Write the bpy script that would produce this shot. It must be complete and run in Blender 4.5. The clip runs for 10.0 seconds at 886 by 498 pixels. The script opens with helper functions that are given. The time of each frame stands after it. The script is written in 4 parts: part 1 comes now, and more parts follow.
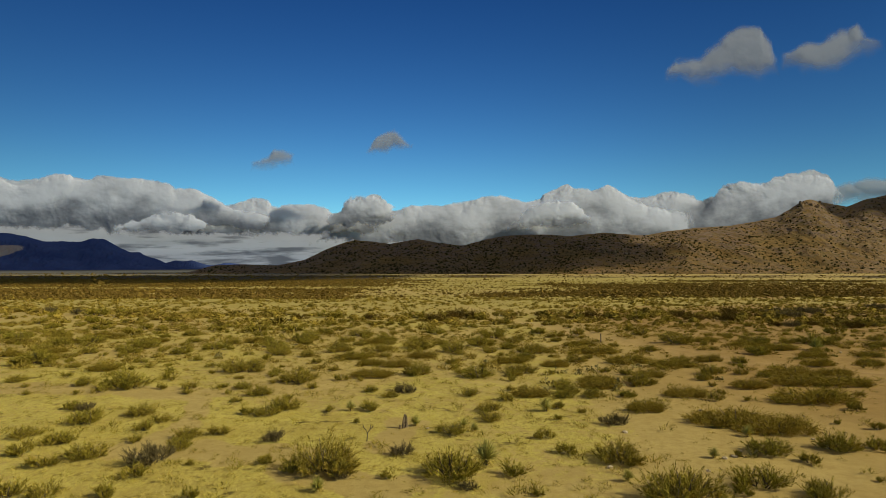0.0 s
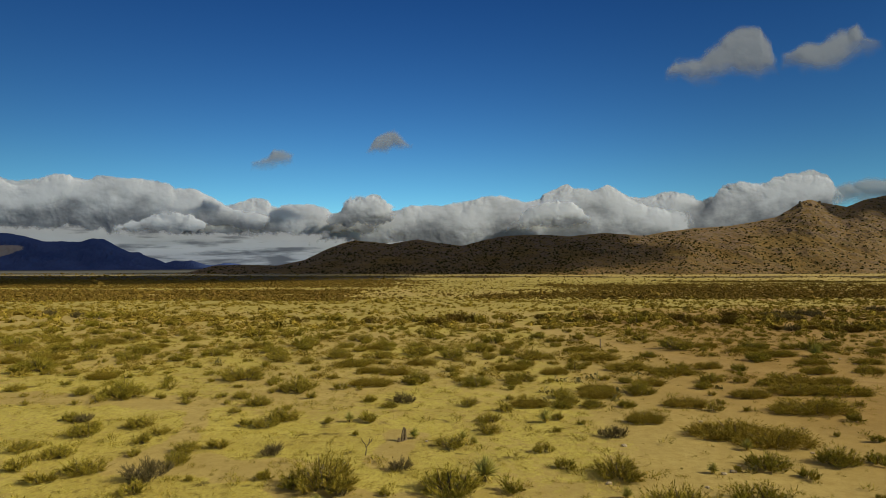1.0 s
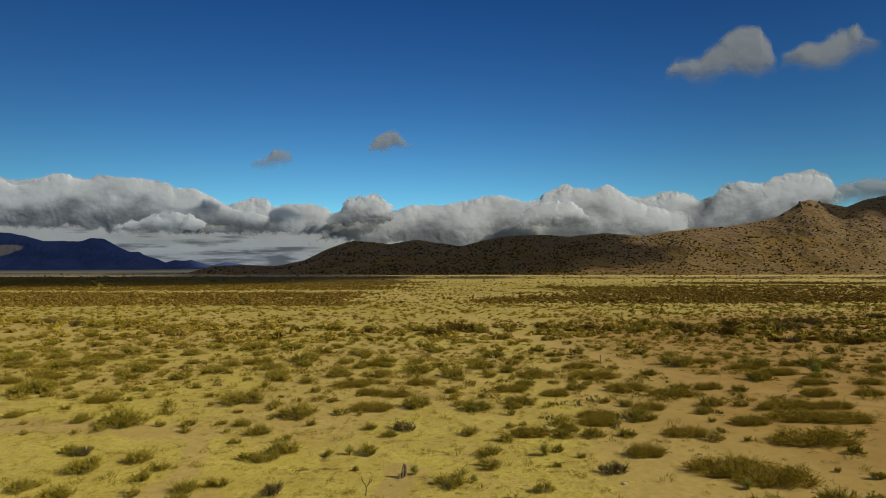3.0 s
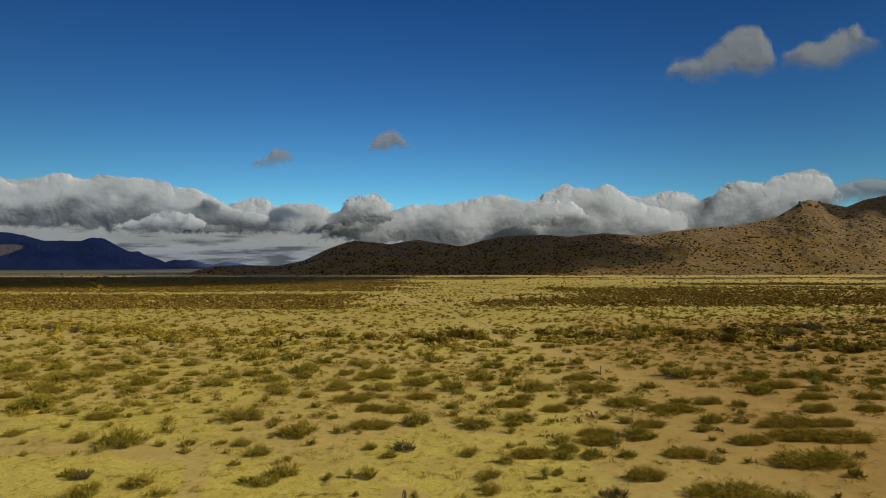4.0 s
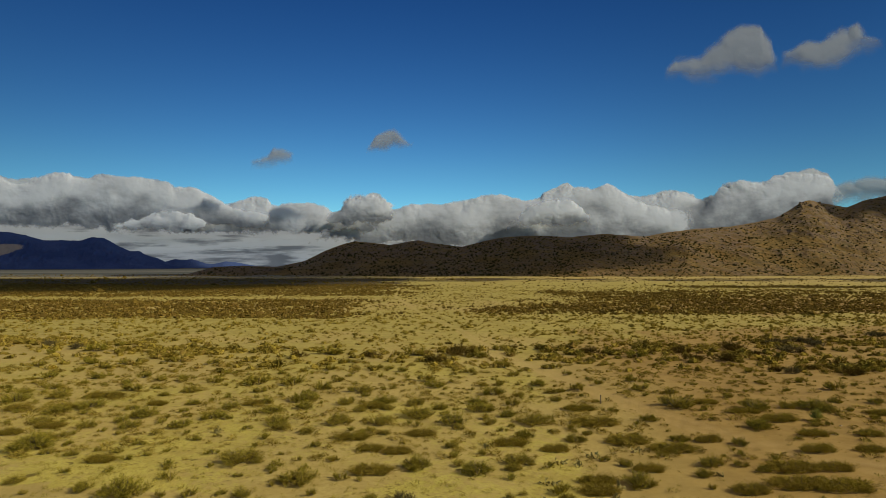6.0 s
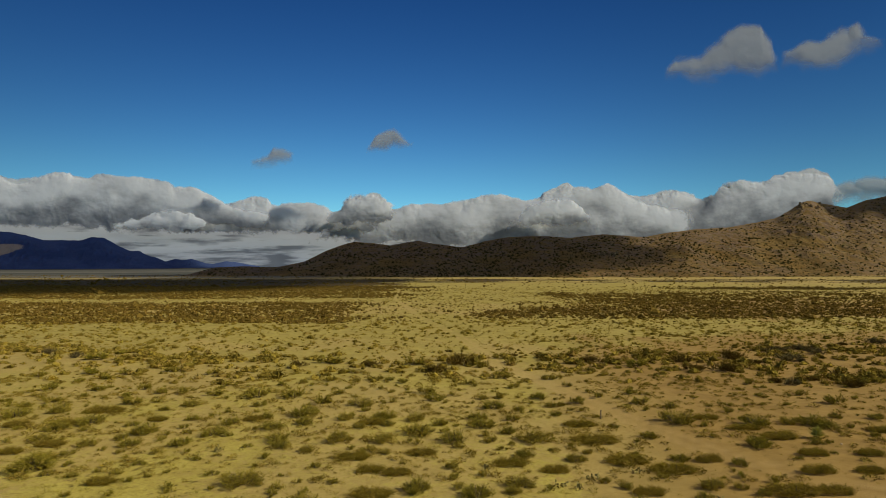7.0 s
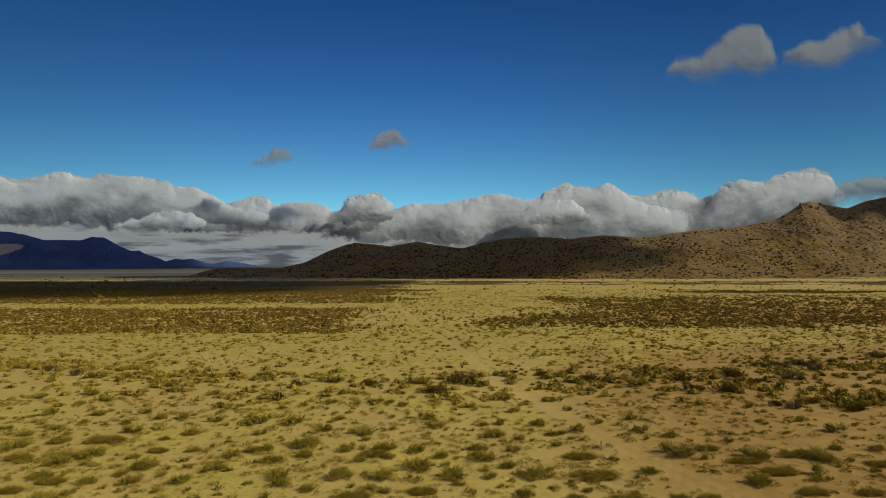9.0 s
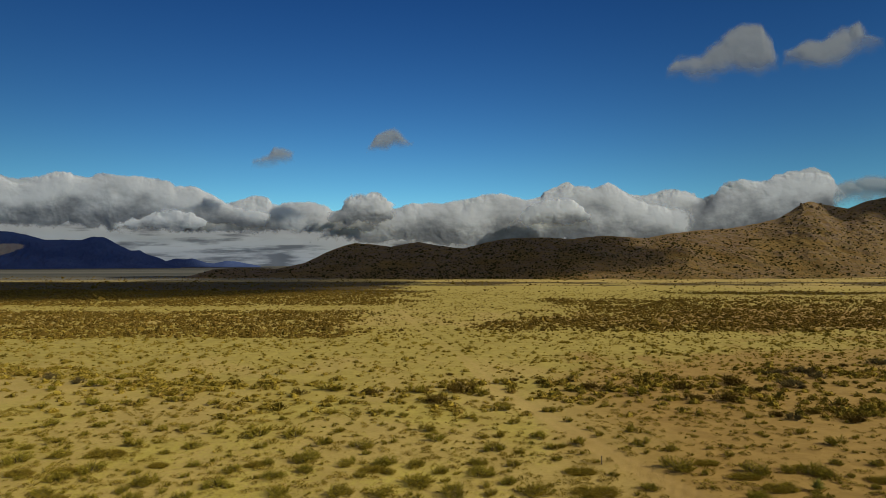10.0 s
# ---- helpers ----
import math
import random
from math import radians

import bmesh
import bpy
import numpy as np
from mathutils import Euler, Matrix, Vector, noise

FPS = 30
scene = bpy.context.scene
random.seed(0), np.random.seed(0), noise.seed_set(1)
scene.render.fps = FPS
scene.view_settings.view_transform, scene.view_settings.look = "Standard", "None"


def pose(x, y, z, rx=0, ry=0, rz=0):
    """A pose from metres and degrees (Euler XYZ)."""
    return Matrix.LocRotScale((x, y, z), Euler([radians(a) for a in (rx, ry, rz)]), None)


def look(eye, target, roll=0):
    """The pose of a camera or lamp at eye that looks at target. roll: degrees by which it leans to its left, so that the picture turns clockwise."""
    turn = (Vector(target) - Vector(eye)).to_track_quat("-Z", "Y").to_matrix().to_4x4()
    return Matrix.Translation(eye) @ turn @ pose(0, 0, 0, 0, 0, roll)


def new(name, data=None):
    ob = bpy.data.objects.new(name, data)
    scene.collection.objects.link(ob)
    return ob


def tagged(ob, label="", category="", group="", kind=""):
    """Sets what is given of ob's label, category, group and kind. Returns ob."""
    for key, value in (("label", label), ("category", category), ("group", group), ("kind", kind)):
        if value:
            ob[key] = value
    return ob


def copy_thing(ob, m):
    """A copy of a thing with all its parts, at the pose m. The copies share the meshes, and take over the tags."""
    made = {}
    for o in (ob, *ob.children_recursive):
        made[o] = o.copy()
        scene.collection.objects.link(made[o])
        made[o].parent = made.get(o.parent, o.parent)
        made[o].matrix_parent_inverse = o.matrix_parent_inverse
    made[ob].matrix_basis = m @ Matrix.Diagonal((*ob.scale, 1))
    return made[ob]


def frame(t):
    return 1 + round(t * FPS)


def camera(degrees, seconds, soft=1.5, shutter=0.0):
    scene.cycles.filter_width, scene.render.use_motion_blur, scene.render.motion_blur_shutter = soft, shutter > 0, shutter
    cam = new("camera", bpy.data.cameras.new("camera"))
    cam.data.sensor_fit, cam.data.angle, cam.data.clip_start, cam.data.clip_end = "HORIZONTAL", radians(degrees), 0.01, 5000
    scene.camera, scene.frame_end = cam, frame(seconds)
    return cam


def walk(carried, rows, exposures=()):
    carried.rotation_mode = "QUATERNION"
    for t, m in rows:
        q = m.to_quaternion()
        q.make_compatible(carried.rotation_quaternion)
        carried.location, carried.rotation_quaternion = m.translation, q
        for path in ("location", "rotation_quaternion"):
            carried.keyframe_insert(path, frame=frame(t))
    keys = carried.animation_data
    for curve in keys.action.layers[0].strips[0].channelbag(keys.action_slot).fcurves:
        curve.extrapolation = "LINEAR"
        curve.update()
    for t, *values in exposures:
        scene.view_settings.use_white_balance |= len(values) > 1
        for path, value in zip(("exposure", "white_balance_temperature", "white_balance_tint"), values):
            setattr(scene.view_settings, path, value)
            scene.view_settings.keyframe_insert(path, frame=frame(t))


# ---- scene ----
# ---- camera: a drone that rises straight up over the plain ----
cam = camera(72.0, 10.0, soft=0.42)
PATH = [
    (0.0, pose(0.00, 0.00, 6.20, 91.646, 0.00, 0.000)),
    (0.5, pose(0.01, 0.01, 6.42, 91.643, 0.00, -0.010)),
    (1.0, pose(0.03, 0.02, 6.70, 91.639, 0.00, -0.020)),
    (1.5, pose(0.04, 0.03, 7.02, 91.633, 0.00, -0.028)),
    (2.0, pose(0.03, 0.03, 7.37, 91.621, 0.00, -0.034)),
    (2.5, pose(0.02, 0.04, 7.73, 91.603, 0.00, -0.037)),
    (4.0, pose(0.01, 0.04, 9.19, 91.529, 0.00, -0.038)),
    (4.5, pose(0.01, 0.03, 9.81, 91.505, 0.00, -0.036)),
    (5.0, pose(0.01, 0.01, 10.47, 91.483, 0.00, -0.032)),
    (5.5, pose(0.02, 0.01, 11.15, 91.463, 0.00, -0.029)),
    (7.0, pose(0.01, 0.01, 13.22, 91.411, 0.00, -0.023)),
    (7.5, pose(0.01, 0.01, 13.91, 91.396, 0.00, -0.019)),
    (8.0, pose(0.01, -0.02, 14.64, 91.384, 0.00, -0.013)),
    (8.5, pose(0.01, -0.04, 15.35, 91.369, 0.00, -0.008)),
    (9.0, pose(0.00, -0.05, 16.04, 91.349, 0.00, 0.000)),
    (9.5, pose(-0.01, -0.05, 16.72, 91.325, 0.00, 0.016)),
    (10.0, pose(0.00, -0.06, 17.40, 91.298, 0.00, 0.036)),
]
walk(cam, PATH, [(0.0, -0.10), (10.0, -0.23)])

# ---- daylight: deep blue sky, low sun from the right ----
SUN_ELEVATION, SUN_AZIMUTH = radians(33), radians(99)      # azimuth clockwise from straight ahead
TO_SUN = Vector((math.sin(SUN_AZIMUTH) * math.cos(SUN_ELEVATION),
                 math.cos(SUN_AZIMUTH) * math.cos(SUN_ELEVATION), math.sin(SUN_ELEVATION)))
SKY_BEARING, SKY_SPREAD = radians(-41), 1.6
world = bpy.data.worlds.new("sky")
scene.world = world
world.use_nodes = True
wn, wl = world.node_tree.nodes, world.node_tree.links
sky = wn.new("ShaderNodeTexSky")
sky.sky_type, sky.sun_disc = "NISHITA", False
sky.sun_elevation, sky.sun_rotation = SUN_ELEVATION, SUN_AZIMUTH
sky.altitude, sky.air_density, sky.dust_density, sky.ozone_density = 1500, 1.0, 0.2, 4.0
deep = wn.new("ShaderNodeGamma")
deep.inputs["Gamma"].default_value = 1.7
tint = wn.new("ShaderNodeMix")
tint.data_type, tint.blend_type = "RGBA", "MULTIPLY"
tint.inputs[0].default_value = 1.0


def sky_math(op, a, b=0.0, c=0.0):
    node = wn.new("ShaderNodeMath")
    node.operation = op
    for socket, value in zip(node.inputs, (a, b, c)):
        if isinstance(value, (int, float)):
            socket.default_value = value
        else:
            wl.new(value, socket)
    return node.outputs[0]


# the sky's bearing is bent: brighter ahead, dimmer to both sides, imitating lens vignetting
way = wn.new("ShaderNodeTexCoord")
split = wn.new("ShaderNodeSeparateXYZ")
wl.new(way.outputs["Generated"], split.inputs[0])
bearing = sky_math("MULTIPLY_ADD", sky_math("POWER", sky_math("ABSOLUTE", sky_math("ADD", split.outputs["X"], 0.12)), 2.0), SKY_SPREAD, SKY_BEARING)
level = sky_math("SQRT", sky_math("MAXIMUM", sky_math("SUBTRACT", 1.0, sky_math("MULTIPLY", split.outputs["Z"], split.outputs["Z"])), 0.0))
drawn = wn.new("ShaderNodeCombineXYZ")
wl.new(sky_math("MULTIPLY", sky_math("SINE", bearing), level), drawn.inputs["X"])
wl.new(sky_math("MULTIPLY", sky_math("COSINE", bearing), level), drawn.inputs["Y"])
wl.new(split.outputs["Z"], drawn.inputs["Z"])
wl.new(drawn.outputs[0], sky.inputs["Vector"])
wl.new(sky.outputs["Color"], deep.inputs["Color"])
wl.new(deep.outputs["Color"], tint.inputs[6])
rise = wn.new("ShaderNodeMapRange")
for key, value in (("From Min", 0.15), ("From Max", 0.42)):
    rise.inputs[key].default_value = value
wl.new(split.outputs["Z"], rise.inputs["Value"])
hue = wn.new("ShaderNodeMix")
hue.data_type = "RGBA"
hue.inputs[6].default_value, hue.inputs[7].default_value = (0.345, 0.475, 0.385, 1.0), (0.222, 0.420, 0.455, 1.0)
wl.new(rise.outputs["Result"], hue.inputs[0])
wl.new(hue.outputs[2], tint.inputs[7])
# unseen warm white fill added to the upper sky, broken up like cumulus
high = wn.new("ShaderNodeMapRange")
high.interpolation_type = "SMOOTHSTEP"
for key, value in (("From Min", 0.45), ("From Max", 0.80)):
    high.inputs[key].default_value = value
wl.new(split.outputs["Z"], high.inputs["Value"])
fill_breaks = wn.new("ShaderNodeTexNoise")
fill_breaks.inputs["Scale"].default_value, fill_breaks.inputs["Detail"].default_value = 3.0, 6
wl.new(way.outputs["Generated"], fill_breaks.inputs["Vector"])
gaps = wn.new("ShaderNodeMapRange")
gaps.interpolation_type = "SMOOTHSTEP"
for key, value in (("From Min", 0.38), ("From Max", 0.60)):
    gaps.inputs[key].default_value = value
wl.new(fill_breaks.outputs["Fac"], gaps.inputs["Value"])
amount = wn.new("ShaderNodeMath")
amount.operation = "MULTIPLY"
wl.new(high.outputs["Result"], amount.inputs[0])
wl.new(gaps.outputs["Result"], amount.inputs[1])
warm_fill = wn.new("ShaderNodeMix")
warm_fill.data_type = "RGBA"
warm_fill.inputs[7].default_value = (7.6, 6.2, 4.4, 1.0)
wl.new(amount.outputs[0], warm_fill.inputs[0])
wl.new(tint.outputs[2], warm_fill.inputs[6])
wl.new(warm_fill.outputs[2], wn["Background"].inputs["Color"])
wn["Background"].inputs["Strength"].default_value = 0.065

sun_data = bpy.data.lights.new("sun", "SUN")
sun_data.energy, sun_data.angle, sun_data.color = 4.3, radians(0.53), (1.0, 0.90, 0.67)
sun = new("sun", sun_data)
sun.matrix_world = look((0, 0, 50), Vector((0, 0, 50)) - TO_SUN)


# ---- numeric helpers ----
def hash01(ix, iy, seed):
    h = (ix.astype(np.int64) * 374761393 + iy.astype(np.int64) * 668265263 + seed * 974711) & 0xFFFFFFFF
    h = ((h ^ (h >> 13)) * 1274126177) & 0xFFFFFFFF
    h = ((h ^ (h >> 16)) * 2246822519) & 0xFFFFFFFF
    return ((h ^ (h >> 15)) & 0xFFFFFF) / 16777215.0


def smooth(a, b, x):
    t = np.clip((np.asarray(x, float) - a) / (b - a), 0, 1)
    return t * t * (3 - 2 * t)


def vnoise(x, y, seed=0):
    """Smooth gradient noise in the plane, about -1 to 1."""
    x, y = np.asarray(x, float), np.asarray(y, float)
    ix, iy = np.floor(x), np.floor(y)
    fx, fy = x - ix, y - iy
    sx, sy = fx ** 3 * (fx * (fx * 6 - 15) + 10), fy ** 3 * (fy * (fy * 6 - 15) + 10)
    v = []
    for dy in (0, 1):
        for dx in (0, 1):
            a = hash01(ix + dx, iy + dy, seed) * 2 * math.pi
            v.append(np.cos(a) * (fx - dx) + np.sin(a) * (fy - dy))
    return 1.5 * ((v[0] * (1 - sx) + v[1] * sx) * (1 - sy) + (v[2] * (1 - sx) + v[3] * sx) * sy)


def fbm(x, y, seed=0, octaves=5, gain=0.5, ridged=False):
    total, amp, out = 0.0, 1.0, 0.0
    for o in range(octaves):
        n = vnoise(x * 2.03 ** o, y * 2.03 ** o, seed + 17 * o)
        out = out + amp * ((1 - 2 * np.abs(n)) if ridged else n)
        total += amp
        amp *= gain
    return out / total


def ground_z(x, y):
    """Height of the plain: it falls away gently, then lifts to the foot of the hills."""
    x, y = np.asarray(x, float), np.asarray(y, float)
    z = np.interp(y, [-200, 0, 30, 50, 100, 200, 300, 450, 600, 900, 1300, 2500, 4900],
                  [0, 0, -0.15, -0.4, -1.6, -3.1, -4.0, -4.4, -4.2, -2.6, -4.0, -8.0, -9.0])
    z = z - 4.0 * smooth(0.1, 0.7, -x / np.maximum(y, 1.0)) * smooth(500, 1500, y)
    r = np.hypot(x, y)
    z = z + 0.25 * vnoise(x / 23, y / 23, 3) * smooth(5, 40, r) + 0.05 * vnoise(x / 4.1, y / 4.1, 4)
    return z + 0.6 * vnoise(x / 120, y / 120, 5) * smooth(60, 200, r) * (1 - 0.7 * smooth(500, 900, y))


# ---- mesh helpers ----
def mesh_of(name, verts, faces, material, smooth_faces=True):
    me = bpy.data.meshes.new(name)
    verts = np.asarray(verts, np.float32)
    faces = np.asarray(faces, np.int32)
    me.vertices.add(len(verts))
    me.vertices.foreach_set("co", verts.ravel())
    k = faces.shape[1]
    me.loops.add(faces.size)
    me.loops.foreach_set("vertex_index", faces.ravel())
    me.polygons.add(len(faces))
    me.polygons.foreach_set("loop_start", np.arange(0, faces.size, k, dtype=np.int32))
    me.polygons.foreach_set("loop_total", np.full(len(faces), k, np.int32))
    me.polygons.foreach_set("use_smooth", np.full(len(faces), smooth_faces, bool))
    me.update(calc_edges=True)
    me.materials.append(material)
    return me


def grid_faces(rows, cols, wrap=False):
    r, c = np.meshgrid(np.arange(rows - 1), np.arange(cols if wrap else cols - 1), indexing="ij")
    a = r * cols + c
    b = r * cols + (c + 1) % cols
    return np.stack([a, b, b + cols, a + cols], -1).reshape(-1, 4)


def attribute(me, name, values):
    at = me.attributes.new(name, "FLOAT", "POINT")
    at.data.foreach_set("value", np.asarray(values, np.float32).ravel())


def part(name, bm, material, parent, label=""):
    me = bpy.data.meshes.new(name)
    bm.to_mesh(me)
    bm.free()
    me.materials.append(material)
    ob = new(name, me)
    ob.parent = parent
    if label:
        tagged(ob, label)
    return ob


# ---- materials ----
class Mat:
    """A node material with short helpers."""

    def __init__(self, name, rough=0.9):
        self.m = bpy.data.materials.new(name)
        self.m.use_nodes = True
        self.n, self.l = self.m.node_tree.nodes, self.m.node_tree.links
        self.b = self.n["Principled BSDF"]
        self.b.inputs["Roughness"].default_value = rough
        self.b.inputs["Specular IOR Level"].default_value = 0.15

    def put(self, socket, value):
        if isinstance(value, (int, float)):
            socket.default_value = value
        elif isinstance(value, tuple):
            socket.default_value = (*value, 1.0) if len(value) == 3 and socket.type == "RGBA" else value
        else:
            self.l.new(value, socket)

    def noise(self, scale, detail=6, rough=0.6, stretch=None, lac=2.0):
        co = self.n.new("ShaderNodeTexCoord").outputs["Object"]
        if stretch:
            mp = self.n.new("ShaderNodeMapping")
            mp.inputs["Scale"].default_value = stretch
            self.l.new(co, mp.inputs["Vector"])
            co = mp.outputs["Vector"]
        t = self.n.new("ShaderNodeTexNoise")
        t.inputs["Scale"].default_value, t.inputs["Detail"].default_value = scale, detail
        t.inputs["Roughness"].default_value, t.inputs["Lacunarity"].default_value = rough, lac
        self.l.new(co, t.inputs["Vector"])
        return t.outputs["Fac"]

    def attr(self, name):
        a = self.n.new("ShaderNodeAttribute")
        a.attribute_name = name
        return a.outputs["Fac"]

    def math(self, op, a, b=0.0, c=0.0):
        k = self.n.new("ShaderNodeMath")
        k.operation = op
        for s, v in zip(k.inputs, (a, b, c)):
            self.put(s, v)
        return k.outputs[0]

    def ramp(self, value, lo, hi, to_lo=0.0, to_hi=1.0):
        r = self.n.new("ShaderNodeMapRange")
        r.interpolation_type = "SMOOTHSTEP"
        self.put(r.inputs["Value"], value)
        for s, v in zip(("From Min", "From Max", "To Min", "To Max"), (lo, hi, to_lo, to_hi)):
            r.inputs[s].default_value = v
        return r.outputs["Result"]

    def mix(self, fac, a, b, blend="MIX"):
        k = self.n.new("ShaderNodeMix")
        k.data_type, k.blend_type = "RGBA", blend
        self.put(k.inputs[0], fac)
        self.put(k.inputs[6], a)
        self.put(k.inputs[7], b)
        return k.outputs[2]

    def random(self):
        return self.n.new("ShaderNodeObjectInfo").outputs["Random"]

    def island(self):
        return self.n.new("ShaderNodeNewGeometry").outputs["Random Per Island"]

    def color(self, value):
        self.put(self.b.inputs["Base Color"], value)
        return self

    def bump(self, height, strength, distance):
        k = self.n.new("ShaderNodeBump")
        k.inputs["Strength"].default_value, k.inputs["Distance"].default_value = strength, distance
        self.l.new(height, k.inputs["Height"])
        self.l.new(k.outputs["Normal"], self.b.inputs["Normal"])
        return self


def ground_material():
    k = Mat("desert_ground", 0.95)
    soil = k.mix(k.ramp(k.noise(0.25, 5), 0.3, 0.7), (0.42, 0.318, 0.100), (0.51, 0.395, 0.130))
    soil = k.mix(k.ramp(k.noise(3.0, 6, 0.7), 0.35, 0.75), soil, (0.37, 0.272, 0.078))
    soil = k.mix(k.ramp(k.noise(14.0, 3, 0.6), 0.62, 0.72), soil, (0.24, 0.155, 0.05))
    soil = k.mix(k.attr("red"), soil, k.mix(k.ramp(k.noise(0.4, 6, 0.7), 0.35, 0.65), (0.272, 0.170, 0.046), (0.366, 0.236, 0.068)))
    grass = k.mix(k.ramp(k.noise(0.7, 6, 0.7), 0.3, 0.7), (0.466, 0.396, 0.078), (0.575, 0.492, 0.115))
    grass = k.mix(k.ramp(k.noise(9.0, 5, 0.75, (1.0, 0.5, 1.0)), 0.40, 0.75), grass, (0.33, 0.25, 0.055))
    grass = k.mix(k.ramp(k.noise(0.16, 7, 0.7), 0.45, 0.70), grass, (0.38, 0.29, 0.070))
    grass = k.mix(k.ramp(k.noise(2.4, 4, 0.7), 0.55, 0.68), grass, (0.26, 0.20, 0.042))
    grass = k.mix(k.ramp(k.noise(0.9, 3, 0.6), 0.60, 0.70), grass, (0.15, 0.115, 0.025))
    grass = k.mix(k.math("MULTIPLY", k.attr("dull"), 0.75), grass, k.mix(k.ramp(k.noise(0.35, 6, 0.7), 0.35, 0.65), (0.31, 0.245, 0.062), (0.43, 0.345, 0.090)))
    broken = k.math("ADD", k.attr("grass"), k.math("MULTIPLY_ADD", k.noise(1.6, 8, 0.75), 1.3, -0.65))
    col = k.mix(k.ramp(broken, 0.35, 0.65), soil, grass)
    col = k.mix(k.attr("track"), col, (0.50, 0.345, 0.135))
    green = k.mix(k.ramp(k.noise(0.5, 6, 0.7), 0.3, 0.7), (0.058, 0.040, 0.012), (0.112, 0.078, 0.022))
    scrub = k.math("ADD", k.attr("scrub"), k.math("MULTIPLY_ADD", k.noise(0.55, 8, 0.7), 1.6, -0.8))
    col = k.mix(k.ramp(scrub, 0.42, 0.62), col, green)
    # far flat greyed by distance haze, which is put into its colour
    hazy_playa = k.mix(k.ramp(k.noise(0.0022, 5, 0.6, (0.10, 1.0, 1.0)), 0.42, 0.58), (0.070, 0.072, 0.060), (0.135, 0.130, 0.108))
    col = k.mix(k.attr("hazy_playa"), col, hazy_playa)
    k.color(col)
    k.bump(k.math("ADD", k.noise(2.2, 8, 0.7), k.math("MULTIPLY", k.noise(11.0, 6, 0.75), 0.4)), 0.6, 0.10)
    return k.m


def hill_material():
    k = Mat("hill_slope", 0.95)
    col = k.mix(k.ramp(k.noise(0.012, 8, 0.65), 0.35, 0.65), (0.158, 0.093, 0.024), (0.226, 0.140, 0.037))
    col = k.mix(k.ramp(k.noise(0.05, 8, 0.75), 0.42, 0.70), col, (0.13, 0.095, 0.032))
    col = k.mix(k.ramp(k.noise(0.24, 5, 0.7), 0.54, 0.62), col, (0.07, 0.06, 0.018))
    col = k.mix(k.math("MULTIPLY", k.attr("rock"), k.ramp(k.noise(0.09, 8, 0.8), 0.42, 0.60)), col, (0.17, 0.12, 0.085))
    k.color(col)
    k.bump(k.math("ADD", k.noise(0.035, 9, 0.65), k.math("MULTIPLY", k.noise(0.2, 5, 0.7), 0.35)), 0.8, 2.4)
    return k.m


def mountain_material():
    k = Mat("haze_blue_mountain", 1.0)
    # distance haze is put into the base colour as blue
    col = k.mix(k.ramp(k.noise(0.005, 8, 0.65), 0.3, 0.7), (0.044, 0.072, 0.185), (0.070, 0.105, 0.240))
    # pale tan patch paints sun breaking through onto the slope
    sunlit = k.math("ADD", k.attr("sunlit"), k.math("MULTIPLY_ADD", k.noise(0.006, 6, 0.6), 1.6, -0.8))
    col = k.mix(k.ramp(sunlit, 0.35, 0.55), col, (0.40, 0.33, 0.28))
    k.color(col)
    k.bump(k.noise(0.006, 6, 0.6), 0.6, 22.0)
    k.b.inputs["Specular IOR Level"].default_value = 0.0
    return k.m


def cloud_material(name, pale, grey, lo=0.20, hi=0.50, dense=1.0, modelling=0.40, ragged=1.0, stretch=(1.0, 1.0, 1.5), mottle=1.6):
    """pale: white vapour of lit crowns; grey: shade of the thick undersides; both are put into the colour."""
    k = Mat(name, 1.0)
    # light scatters inside a cloud, which softens its modelling
    bend = k.n.new("ShaderNodeVectorMath")
    bend.operation = "MULTIPLY_ADD"
    k.l.new(k.n.new("ShaderNodeNewGeometry").outputs["Normal"], bend.inputs[0])
    bend.inputs[1].default_value, bend.inputs[2].default_value = (8.0 * modelling, 1.0, 8.0 * modelling), (0.30, -0.10, 0.42)
    unit = k.n.new("ShaderNodeVectorMath")
    unit.operation = "NORMALIZE"
    k.l.new(bend.outputs[0], unit.inputs[0])
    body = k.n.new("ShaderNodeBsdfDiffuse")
    # crown light and underside shade painted as a mix of pale and grey
    shade_tone = k.math("ADD", k.attr("thick"), k.math("MULTIPLY_ADD", k.noise(0.0042, 5, 0.55, stretch), mottle, -0.5 * mottle))
    shade_tone = k.math("ADD", shade_tone, k.math("MULTIPLY_ADD", k.noise(0.017, 4, 0.55, stretch), 0.14 * mottle, -0.07 * mottle))
    k.put(body.inputs["Color"], k.mix(k.ramp(shade_tone, 0.0, 1.0), pale, grey))
    k.l.new(unit.outputs[0], body.inputs["Normal"])
    cover = k.math("ADD", k.attr("cover"), k.math("MULTIPLY_ADD", k.noise(0.010, 8, 0.6), ragged, -0.5 * ragged))
    clear = k.n.new("ShaderNodeBsdfTransparent")
    both = k.n.new("ShaderNodeMixShader")
    k.put(both.inputs[0], k.ramp(cover, lo, hi, 0.0, dense))
    k.l.new(clear.outputs[0], both.inputs[1])
    k.l.new(body.outputs[0], both.inputs[2])
    k.l.new(both.outputs[0], k.n["Material Output"].inputs["Surface"])
    k.n.remove(k.b)
    return k.m


